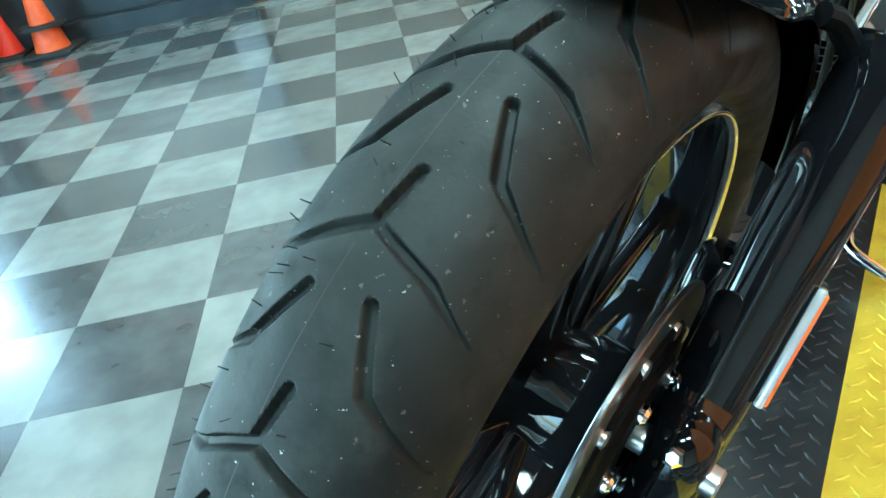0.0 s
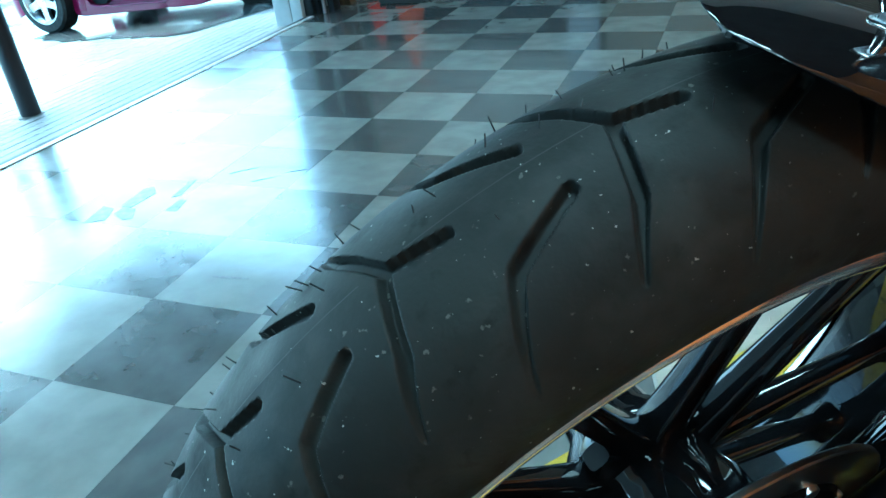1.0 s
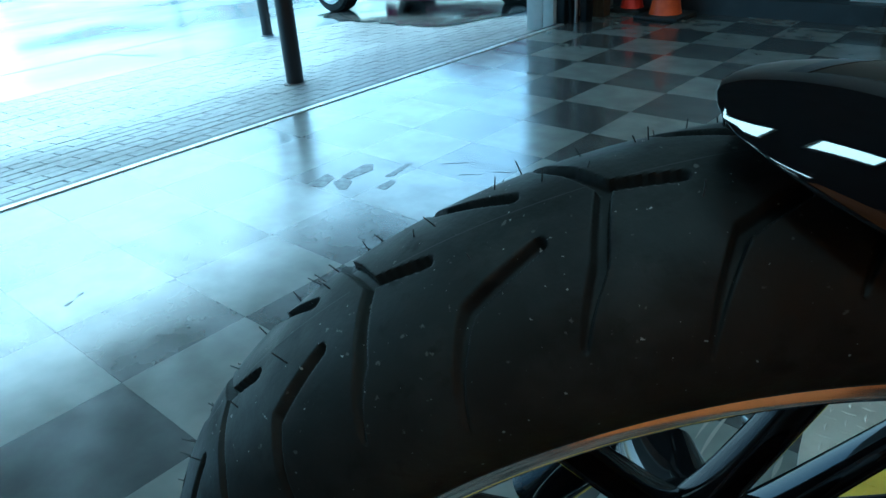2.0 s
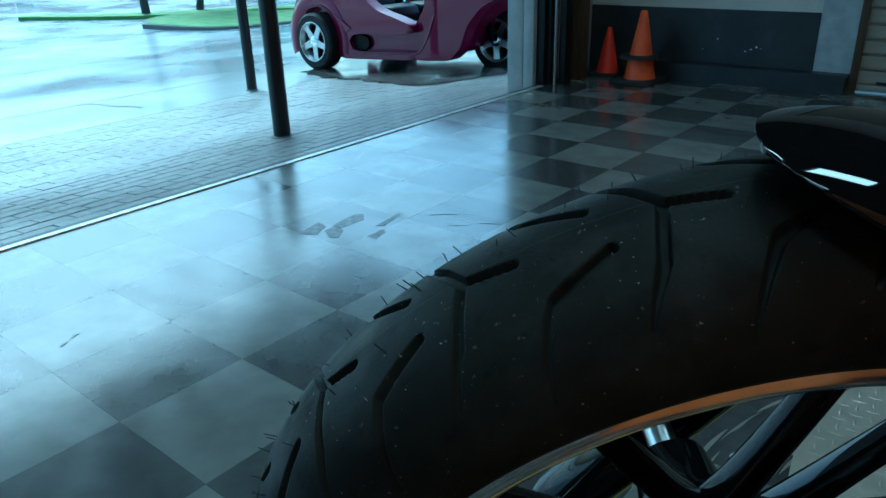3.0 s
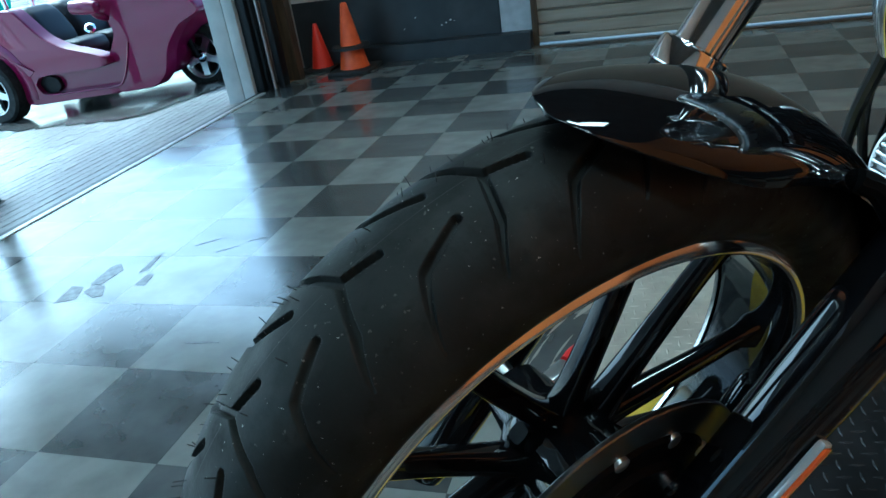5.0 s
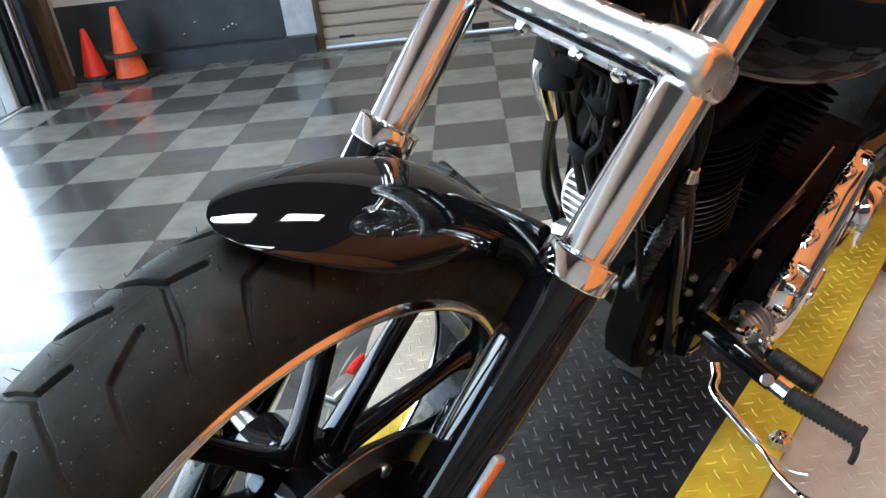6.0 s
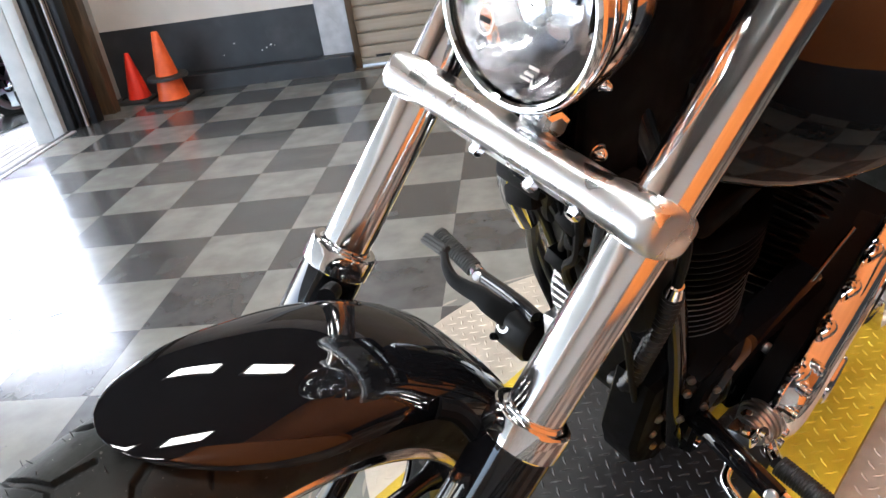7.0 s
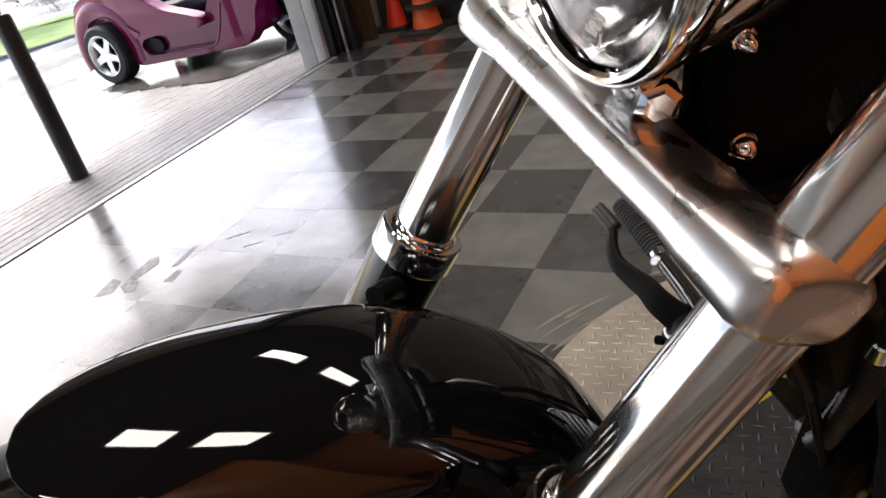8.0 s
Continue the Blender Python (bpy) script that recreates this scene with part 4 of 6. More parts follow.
# rim, spokes, hub
bm = BM()
lathe(bm, (0, -0.048, 0), (0, 1, 0), [(0.0, 0.252), (0.0, 0.245), (0.006, 0.2405), (0.014, 0.2385), (0.03, 0.2375), (0.066, 0.2375), (0.082, 0.2385), (0.090, 0.2405), (0.096, 0.245), (0.096, 0.252), (0.082, 0.247), (0.014, 0.247), (0.0, 0.252)], 120, False)
rim = bpart("front_rim", bm, WHEELBLACK, label="gloss black cast wheel rim")
for s in (1, -1):
    bm = BM()
    lathe(bm, (0, 0.0465 * s, 0), (0, s, 0), [(0.0, 0.2405), (0.003, 0.2408), (0.0058, 0.2425), (0.0072, 0.2448), (0.0066, 0.2475), (0.0045, 0.2510), (0.0020, 0.2540), (-0.001, 0.2565)], 144, False)
    bpart("rim_lip", bm, MACHINED, rim, "thin machined bright rim lip", angle=70)
# five spokes, each split into two legs from near the hub
def spoke_ring(c, t, wd, th):
    ring = []
    for q in range(16):
        an = 2 * math.pi * q / 16
        ca, sa = math.cos(an), math.sin(an)
        ring.append(c + t * (math.copysign(abs(ca) ** 0.55, ca) * wd) + Vector((0, math.copysign(abs(sa) ** 0.6, sa) * th, 0)))
    return ring


for n in range(5):
    mid = -25 + 72 * n
    out, across = around(mid, 0.0, 1.0), around(mid + 90, 0.0, 1.0)
    for side in (1, -1):
        bm = BM()
        rings = []
        for k in range(13):
            u = k / 12
            along = 0.028 + u * 0.205
            off = (0.021 + 0.022 * u ** 0.8 + 0.016 * u * u) * side
            end = max(0.0, (u - 0.86) / 0.14) ** 2
            root = max(0.0, 1 - u * 3.2) ** 2
            rings.append(spoke_ring(out * along + across * off + Vector((0, 0.004, 0)), across, 0.0115 + 0.010 * end + 0.006 * root, 0.0085 + 0.008 * (1 - u) ** 2 + 0.006 * end))
        loft(bm, rings)
        bpart("spoke", bm, WHEELBLACK, rim)
    bm = BM()
    rings = []
    for along, wd, th in ((0.02, 0.03, 0.018), (0.042, 0.024, 0.015), (0.055, 0.017, 0.012), (0.062, 0.009, 0.008)):
        rings.append(spoke_ring(out * along, across, wd, th))
    loft(bm, rings)
    bpart("spoke_root", bm, WHEELBLACK, rim)
bm = BM()
lathe(bm, (0, -0.075, 0), (0, 1, 0), [(0, 0.022), (0.004, 0.030), (0.04, 0.036), (0.052, 0.047), (0.06, 0.050), (0.096, 0.050), (0.106, 0.052), (0.115, 0.056), (0.147, 0.058), (0.15, 0.036)], 48)
bpart("hub", bm, WHEELBLACK, rim)
bm = BM()
rod(bm, (0, -0.165, 0), (0, 0.165, 0), 0.0125, seg=24, bevel=0.002)
bpart("axle", bm, STEEL)

# brake disc
DISC_A = 0.082
bm = BM()
lathe(bm, (0, DISC_A, 0), (0, 1, 0), [(0, 0.096), (0, 0.1275), (0.001, 0.1285), (0.004, 0.1285), (0.005, 0.1275), (0.005, 0.096), (0, 0.096)], 96, False)
disc = bpart("brake_disc", bm, DISCSTEEL, label="steel brake disc on a black carrier")
bm = BM()
lathe(bm, (0, DISC_A - 0.004, 0), (0, 1, 0), [(0, 0.03), (0, 0.094), (0.004, 0.0958), (0.008, 0.0958), (0.012, 0.092), (0.013, 0.07), (0.018, 0.064), (0.018, 0.03)], 72, False)
bpart("carrier", bm, SATIN, disc)
for k in range(10):
    p = around(36 * k + 10, DISC_A + 0.004, 0.089)
    bm = BM()
    lathe(bm, p, (0, 1, 0), [(0, 0.008), (0.004, 0.0075), (0.005, 0.005)], 14)
    bpart("rivet", bm, STEEL, disc)
for k in range(5):
    p = around(72 * k + 20, DISC_A + 0.012, 0.05)
    bm = BM()
    lathe(bm, p, (0, 1, 0), [(0, 0.009), (0.006, 0.009), (0.009, 0.006), (0.009, 0.003), (0.005, 0.003)], 12)
    bpart("bolt", bm, CHROME, disc, "chrome disc bolt")

# forks
FK_LO, FK_HI, FK_Y = Vector((-0.214, -0.002, 0.269)), Vector((-0.3168, -0.0015, 0.4245)), 0.1293
FK = (FK_HI - FK_LO).normalized()
FK_SIDE = (Vector((0, 1, 0)) - FK * FK.y).normalized()
FK_FRONT = FK_SIDE.cross(FK)
for s, nm in ((1, "near"), (-1, "far")):
    o = FK_SIDE * FK_Y * s
    bm = BM()
    rod(bm, FK_LO + o - FK * 0.02, FK_LO + o + FK * 0.62, 0.0245, seg=48)
    bpart("fork_tube", bm, TUBECHROME, label="polished chrome fork tube")
    bm = BM()
    L = 0.50
    lathe(bm, FK_LO + o, -FK, [(0.0, 0.0255), (0.0, 0.031), (0.02, 0.0325), (0.16, 0.032), (0.2, 0.0305), (L - 0.13, 0.0295), (L - 0.11, 0.031), (L, 0.0305), (L + 0.02, 0.027), (L + 0.025, 0.015)], 40)
    slider = bpart("fork_slider", bm, PAINT, label="gloss black fork slider")
    bm = BM()
    lathe(bm, FK_LO + o - FK * 0.014, FK, [(0, 0.0322), (0.0008, 0.0338), (0.002, 0.0345), (0.0225, 0.0345), (0.0245, 0.034), (0.0258, 0.0325), (0.0262, 0.030), (0.0255, 0.0272), (0.0262, 0.0265), (0.0272, 0.0247)], 64, False)
    bpart("collar", bm, CHROME, slider, "chrome fork collar", angle=28)
    bm = BM()
    b0 = FK_LO + o - FK * 0.30
    hose(bm, [b0 + FK_FRONT * 0.0, b0 - FK * 0.02 + FK_FRONT * 0.02, Vector((0, FK_Y * s, 0.012)), Vector((0.005, FK_Y * s, -0.03))], lambda u: 0.03 - 0.006 * u, 20, 6)
    bpart("axle_lug", bm, PAINT, slider)
    bm = BM()
    lathe(bm, Vector((0.02, FK_Y * s - 0.0, 0.03)), FK_FRONT, [(0, 0.008), (0.008, 0.008), (0.01, 0.005)], 6)
    bpart("pinch_bolt", bm, CHROME, slider)
    bm = BM()
    box(bm, (-0.008, -0.004, -0.05), (0.008, 0.004, 0.05), 0.003)
    fm = Matrix((FK_FRONT, FK_SIDE, FK)).transposed().to_4x4()
    rp = FK_LO + o - FK * 0.232 + FK_SIDE * s * 0.034 + FK_FRONT * 0.004
    bmesh.ops.transform(bm, matrix=Matrix.Translation(rp) @ fm, verts=bm.verts)
    refl = bpart("reflector", bm, REDREF, slider, "amber reflector in a bright frame")
    bm = BM()
    box(bm, (-0.0065, -0.003, -0.047), (0.0065, 0.003, 0.047), 0.002)
    bmesh.ops.transform(bm, matrix=Matrix.Translation(rp + FK_SIDE * s * 0.003) @ fm, verts=bm.verts)
    bpart("amber_face", bm, ORANGE, refl)

# caliper
bm = BM()
box(bm, (-0.035, -0.024, -0.055), (0.03, 0.028, 0.055), 0.014, 3)
bmesh.ops.transform(bm, matrix=Matrix.Translation((-0.145, DISC_A + 0.002, 0.025)) @ Matrix.Rotation(radians(-25), 4, "Y"), verts=bm.verts)
cal = bpart("brake_caliper", bm, PAINT, label="black brake caliper behind the fork")
for z in (-0.03, 0.03):
    bm = BM()
    lathe(bm, (-0.14, DISC_A + 0.03, 0.025 + z), (0, 1, 0), [(0, 0.013), (0.003, 0.012), (0.004, 0.006)], 20)
    bpart("piston_cap", bm, STEEL, cal)

# lower fork clamp cover
bm = BM()
rings = []
for y, k, hz in ((-0.139, 0.70, 0.013), (-0.1375, 0.85, 0.017), (-0.134, 0.95, 0.0195), (-0.128, 1.0, 0.0205), (-0.11, 1.0, 0.0195), (-0.09, 0.96, 0.0165), (0.09, 0.96, 0.0165), (0.11, 1.0, 0.0195), (0.142, 1.0, 0.0215), (0.150, 0.95, 0.0205), (0.1545, 0.85, 0.018), (0.156, 0.70, 0.014)):
    ring = []
    for q in range(32):
        an = 2 * math.pi * q / 32
        ca, sa = math.cos(an), math.sin(an)
        ring.append(FK_HI + FK_SIDE * y + FK_FRONT * (0.013 + 0.041 * k * math.copysign(abs(ca) ** 0.7, ca)) + FK * (hz * math.copysign(abs(sa) ** 0.6, sa)))
    rings.append(ring)
loft(bm, rings)
bpart("lower_fork_clamp", bm, SOFTCHROME, label="polished chrome lower fork clamp", angle=50)
bm = BM()
box(bm, (-0.04, -0.11, -0.012), (0.02, 0.11, 0.012), 0.006)
bmesh.ops.transform(bm, matrix=Matrix.Translation(FK_HI - FK_FRONT * 0.025 - FK * 0.008) @ fm, verts=bm.verts)
bpart("clamp_body", bm, SATIN)
bm = BM()
hose(bm, [FK_HI - FK_FRONT * 0.026 - FK * 0.020 + FK_SIDE * y for y in (-0.10, -0.05, 0.0, 0.05, 0.10)], 0.0075, 10, 4)
lip = bpart("clamp_lip", bm, SOFTCHROME, label="cast edge under the lower clamp")
for y in (-0.055, 0.012, 0.062):
    bm = BM()
    lathe(bm, FK_HI - FK_FRONT * 0.018 - FK * 0.026 + FK_SIDE * y, -FK + FK_FRONT * 0.4, [(0, 0.0075), (0.006, 0.0075), (0.008, 0.005)], 6)
    bpart("bolt", bm, CHROME, lip)
UP_CL = FK_HI + FK * 0.22
bm = BM()
box(bm, (-0.035, -0.17, -0.018), (0.035, 0.17, 0.018), 0.012)
bmesh.ops.transform(bm, matrix=Matrix.Translation(UP_CL) @ fm, verts=bm.verts)
bpart("upper_fork_clamp", bm, CHROME)

# headlight
HL, HD = Vector((-0.290, 0.002, 0.55)), Vector((1.0, 0.02, 0.054)).normalized()
bm = BM()
lathe(bm, HL, -HD, [(0.0, 0.0705), (0.012, 0.0735), (0.03, 0.0725), (0.06, 0.066), (0.09, 0.05), (0.11, 0.028), (0.115, 0.01), (0.1155, 0.0005)], 64, False)
lamp = bpart("headlight", bm, CHROME, label="round chrome headlight with a clear lens")
bm = BM()
lathe(bm, HL + HD * 0.002, HD, [(-0.014, 0.0728), (-0.010, 0.0752), (-0.002, 0.0768), (0.005, 0.0765), (0.0085, 0.0745), (0.0098, 0.0722), (0.0092, 0.0700), (0.0068, 0.0682)], 80, False)
bpart("trim_ring", bm, CHROME, lamp, "polished trim ring")
bm = BM()
lathe(bm, HL, -HD, [(-0.002, 0.066), (0.01, 0.0635), (0.025, 0.055), (0.04, 0.040), (0.048, 0.026), (0.052, 0.012), (0.0525, 0.0005)], 64, False)
bpart("reflector_bowl", bm, MIRROR, lamp, "mirrored lamp bowl")
bm = BM()
prof = [(0.022 - 0.016 * (k / 12) ** 2, 0.069 * k / 12 + 0.0001) for k in range(13)]
prof += [(0.004, 0.069)] + [(0.0195 - 0.016 * (k / 12) ** 2, 0.0675 * k / 12 + 0.0001) for k in range(12, -1, -1)]
lathe(bm, HL, HD, prof, 64, False)
lens = bpart("lens", bm, GLASS, lamp, "clear convex glass lens")
LENS_U = HD.cross(Vector((0, 0, 1))).normalized()
LENS_V = LENS_U.cross(HD)
lm = Matrix((HD, -LENS_U, LENS_V)).transposed().to_4x4()
EY, EZ, EX = -0.0147, -0.0114, 0.0218
bm = BM()
for k in range(28):
    t0, t1 = 2 * math.pi * k / 28, 2 * math.pi * (k + 1) / 28
    quad = [(EX, EY + 0.0085 * r * math.cos(t), EZ + 0.0115 * r * math.sin(t)) for t, r in ((t0, 1.0), (t1, 1.0), (t1, 0.8), (t0, 0.8))]
    bm.faces.new([bm.verts.new(lm @ Vector(p) + HL) for p in quad])
emblem = bpart("emblem", bm, WHITEWALL, lens, "plain pale oval emblem ring", smooth=False)
bm = BM()
box(bm, (EX - 0.0002, EY - 0.005, EZ - 0.002), (EX + 0.0002, EY + 0.005, EZ + 0.002), 0.0, 1, Matrix.Translation(HL) @ lm)
bpart("emblem_bar", bm, PLASTIC, lens, "plain dark bar in the emblem", smooth=False)
for y, z, wq, d in ((0.033, -0.030, 0.0045, 0.0182), (0.029, -0.036, 0.004, 0.0178), (0.0255, -0.0405, 0.0045, 0.0172), (0.031, -0.045, 0.0008, 0.0160)):
    bm = BM()
    box(bm, (d, y - wq, z - 0.0011), (d + 0.0004, y + wq, z + 0.0011 + (0.004 if wq < 0.001 else 0.0)), 0.0, 1, Matrix.Translation(HL) @ lm)
    bpart("marking", bm, WHITEWALL, lens, "small pale marking bar", smooth=False)
bm = BM()
lathe(bm, HL - HD * 0.05, HD, [(0, 0.009), (0.03, 0.009), (0.034, 0.018), (0.04, 0.018), (0.043, 0.014), (0.044, 0.003)], 32)
bpart("bulb_shield", bm, CHROME, lamp)
bm = BM()
box(bm, (-0.03, -0.012, -0.03), (0.012, 0.012, 0.02), 0.004)
bmesh.ops.translate(bm, verts=bm.verts, vec=HL + Vector((-0.02, 0.012, -0.088)))
bpart("mount", bm, CHROME, lamp)
bm = BM()
lathe(bm, HL + Vector((-0.02, 0.022, -0.086)), (0.4, 1, 0), [(0, 0.012), (0.012, 0.012), (0.015, 0.008)], 6)
bpart("mount_bolt", bm, CHROME, lamp)

# front fender
FENDER_TIP = 8.77


def fender_section(phi):
    k = max(0.0, (phi + 14.6) / (FENDER_TIP + 14.6))
    b = 0.0752 * math.sqrt(max(0.0, 1 - k ** 2.1)) + 0.0005
    rc = 0.3528 + 0.009 * (max(0.0, phi + 12) / 20.0) ** 1.6 - 0.0125 * min(1.0, max(0.0, (-phi - 25) / 25.0))
    nose = max(0.0, (phi + 12) / 21.0)
    re = 0.3158 + 0.0483 * nose ** 1.5
    return b, rc, min(re, rc - 0.0005)


bm = BM()
rings = []
phis = [8.77, 8.6, 8.2, 7.4, 6.0, 4.2, 2.0] + [-0.5 - 2.5 * k for k in range(32)]
for phi in phis:
    b, rc, re = fender_section(phi)
    ring = []
    for off in (0.0, -0.0035):
        row = []
        for q in range(29):
            u = -math.pi / 2 + math.pi * q / 28
            sn, cs = math.sin(u), max(0.0, math.cos(u))
            a = 0.005 + (b + off) * math.copysign(abs(sn) ** 0.9, sn)
            r = re + (rc - re + off) * cs ** 0.95
            row.append(around(phi, a, r))
        ring += row if off == 0 else row[::-1]
    rings.append(ring)
loft(bm, rings)
fender = bpart("front_fender", bm, PAINT, label="gloss black front fender", angle=60)
for s in (1, -1):
    bm = BM()
    hose(bm, [around(-30, 0.078 * s, 0.325), around(-33, 0.09 * s, 0.325), Vector((-0.19, 0.115 * s, 0.24))], 0.009, 10, 5)
    bpart("fender_bracket", bm, SATIN, fender)

# steering head and frame tubes
bm = BM()
rod(bm, FK_HI - FK_FRONT * 0.06 - FK * 0.03, UP_CL - FK_FRONT * 0.06, 0.036, seg=28)
bpart("steering_head", bm, SATIN)
for s in (1, -1):
    bm = BM()
    hose(bm, [(-0.40, 0.015 * s, 0.48), (-0.46, 0.05 * s, 0.34), (-0.535, 0.085 * s, 0.12), (-0.585, 0.1 * s, -0.06), (-0.66, 0.105 * s, -0.15), (-1.0, 0.11 * s, -0.16), (-1.4, 0.11 * s, -0.14)], 0.016, 14)
    bpart("down_tube", bm, PAINT)
bm = BM()
hose(bm, [(-0.41, 0, 0.50), (-0.7, 0, 0.44), (-1.1, 0, 0.36), (-1.5, 0, 0.2)], 0.02, 12)
bpart("backbone", bm, PAINT)
# black engine mount between the down tubes
bm = BM()
loft(bm, [[Vector((-0.6 + (x + 0.6) * k, y, -0.08 + (z + 0.08) * k)) for x, z in ((-0.515, 0.04), (-0.52, -0.09), (-0.545, -0.15), (-0.60, -0.19), (-0.68, -0.19), (-0.68, 0.04))] for y, k in ((0.030, 0.9), (0.036, 1.0), (0.084, 1.0), (0.092, 0.9))])
mount = bpart("engine_mount", bm, SATIN, label="black front engine mount", angle=30)
for x, z, r in ((-0.56, -0.05, 0.008), (-0.56, -0.085, 0.006), (-0.575, -0.125, 0.007), (-0.61, -0.155, 0.006)):
    bm = BM()
    lathe(bm, (x, 0.090, z), (0.3, 1, 0.1), [(0, r), (0.005, r), (0.007, r * 0.6)], 6)
    bpart("bolt", bm, DISCSTEEL, mount)
# neck covers and bolts
for s in (1, -1):
    bm = BM()
    rings = []
    for y, g in ((0.030, 0.0), (0.038, 0.0), (0.041, 0.006)):
        rings.append([Vector((x - (0.42 if x > -0.42 else -0.42) * 0 + (-g if x > -0.42 else g), y * s, z + (-g if z > 0.48 else g))) for x, z in ((-0.345, 0.40), (-0.335, 0.47), (-0.33, 0.56), (-0.36, 0.62), (-0.5, 0.62), (-0.52, 0.5), (-0.5, 0.40), (-0.43, 0.36), (-0.38, 0.365))])
    loft(bm, rings)
    neck = bpart("neck_cover", bm, SATIN, label="black steering neck cover")
    for x, z, r in ((-0.357, 0.425, 0.0075), (-0.35, 0.408, 0.005), (-0.344, 0.491, 0.0055)):
        bm = BM()
        lathe(bm, (x, 0.040 * s, z), (0.2, s, 0), [(0, r * 1.1), (0.003, r * 1.1), (0.0035, r * 0.9), (0.007, r * 0.85), (0.011, r * 0.55), (0.013, r * 0.2)], 16)
        bpart("bolt", bm, CHROME, neck, "chrome cone nut", angle=45)
# wiring cover below the clamp
bm = BM()
rings = []
for x, z, y0, y1 in ((-0.375, 0.385, -0.045, 0.055), (-0.40, 0.33, -0.055, 0.075), (-0.435, 0.25, -0.055, 0.085), (-0.47, 0.17, -0.045, 0.085), (-0.485, 0.14, -0.02, 0.07)):
    rings.append([Vector((x + dx, y, z)) for y, dx in ((y0, -0.02), (y0 + 0.008, 0.0), (y0 + 0.03, 0.008), (y1 - 0.03, 0.008), (y1 - 0.008, 0.0), (y1, -0.02), (y1, -0.045), (y0, -0.045))])
loft(bm, rings)
cover = bpart("wiring_cover", bm, PLASTIC, label="black cover over the wiring at the frame neck")
for x, y, z, r in ((-0.40, 0.024, 0.299, 0.0075), (-0.372, -0.03, 0.372, 0.005), (-0.372, 0.03, 0.37, 0.005), (-0.374, 0.045, 0.362, 0.0045), (-0.455, 0.03, 0.19, 0.005)):
    bm = BM()
    lathe(bm, (x, y, z), (0.9, 0.05, 0.3), [(0, r), (0.006, r), (0.009, r * 0.6)], 10)
    bpart("bolt", bm, DISCSTEEL, cover)
bm = BM()
box(bm, (-0.012, -0.02, -0.03), (0.012, 0.02, 0.03), 0.006, 2, Matrix.Translation((-0.372, -0.045, 0.345)) @ Matrix.Rotation(0.3, 4, "X"))
bpart("connector", bm, PLASTIC, cover, "dull black cable connector")
bm = BM()
hose(bm, [(-0.365, -0.055, 0.362), (-0.383, -0.064, 0.32), (-0.408, -0.06, 0.265)], lambda u: 0.008 + 0.009 * math.sin(math.pi * (0.15 + 0.7 * u)), 16)
bpart("horn_cover", bm, CHROME, cover, "small rounded chrome cover")
bm = BM()
hose(bm, [(-0.43, 0.0, 0.245), (-0.425, 0.03, 0.25), (-0.43, 0.05, 0.225)], 0.0045, 8)
bpart("clip", bm, DISCSTEEL, cover)

rnd = random.Random(21)
for k in range(9):
    y0, y1 = rnd.uniform(-0.045, 0.06), rnd.uniform(-0.03, 0.07)
    bm = BM()
    hose(bm, [(-0.355, y0, 0.388), (-0.372, y0 + rnd.uniform(-0.02, 0.02), 0.35), (-0.40, (y0 + y1) / 2, 0.29 + rnd.uniform(-0.02, 0.02)), (-0.432 + rnd.uniform(-0.004, 0.012), y1, 0.225), (-0.46, y1 + rnd.uniform(-0.02, 0.02), 0.15)], rnd.uniform(0.0025, 0.006), 8)
    bpart("cable", bm, PLASTIC if k % 3 else GRIP, cover)
for k in range(5):
    y, z = rnd.uniform(-0.04, 0.05), rnd.uniform(0.2, 0.36)
    bm = BM()
    box(bm, (-0.012, -0.014, -0.01), (0.012, 0.014, 0.01), 0.003, 2, Matrix.Translation((-0.375 - (0.385 - z) * 0.42 + 0.012, y, z)) @ Matrix.Rotation(rnd.uniform(-0.6, 0.6), 4, "X"))
    bpart("connector", bm, PLASTIC, cover)

# fuel tank
bm = BM()
rings = []
for k in range(17):
    u = k / 16
    x = -0.475 - 0.54 * u
    wd = 0.172 * (math.sin(min(1, 0.08 + u * 1.15) * math.pi * 0.5) ** 0.7) * (1 - 0.35 * max(0, u - 0.6) / 0.4)
    lo = 0.300 - 0.012 * math.sin(math.pi * u) + 0.06 * (1 - u) ** 6 + 0.02 * u ** 4
    hi = 0.52 + 0.085 * math.sin(math.pi * (0.15 + 0.75 * u))
    if k == 0:
        wd, lo, hi = 0.045, 0.41, 0.52
    ring = []
    for q in range(32):
        an = 2 * math.pi * q / 32
        ca, sa = math.cos(an), math.sin(an)
        ring.append(Vector((x, wd * math.copysign(abs(ca) ** (1.3 if sa > 0 else 0.5), ca), lo + 0.16 * (hi - lo) + (hi - lo) * (0.84 if sa > 0 else 0.16) * math.copysign(abs(sa) ** (1.3 if sa > 0 else 0.5), sa))))
    rings.append(ring)
loft(bm, rings)
tank = bpart("fuel_tank", bm, PAINT, label="gloss black fuel tank", angle=60)

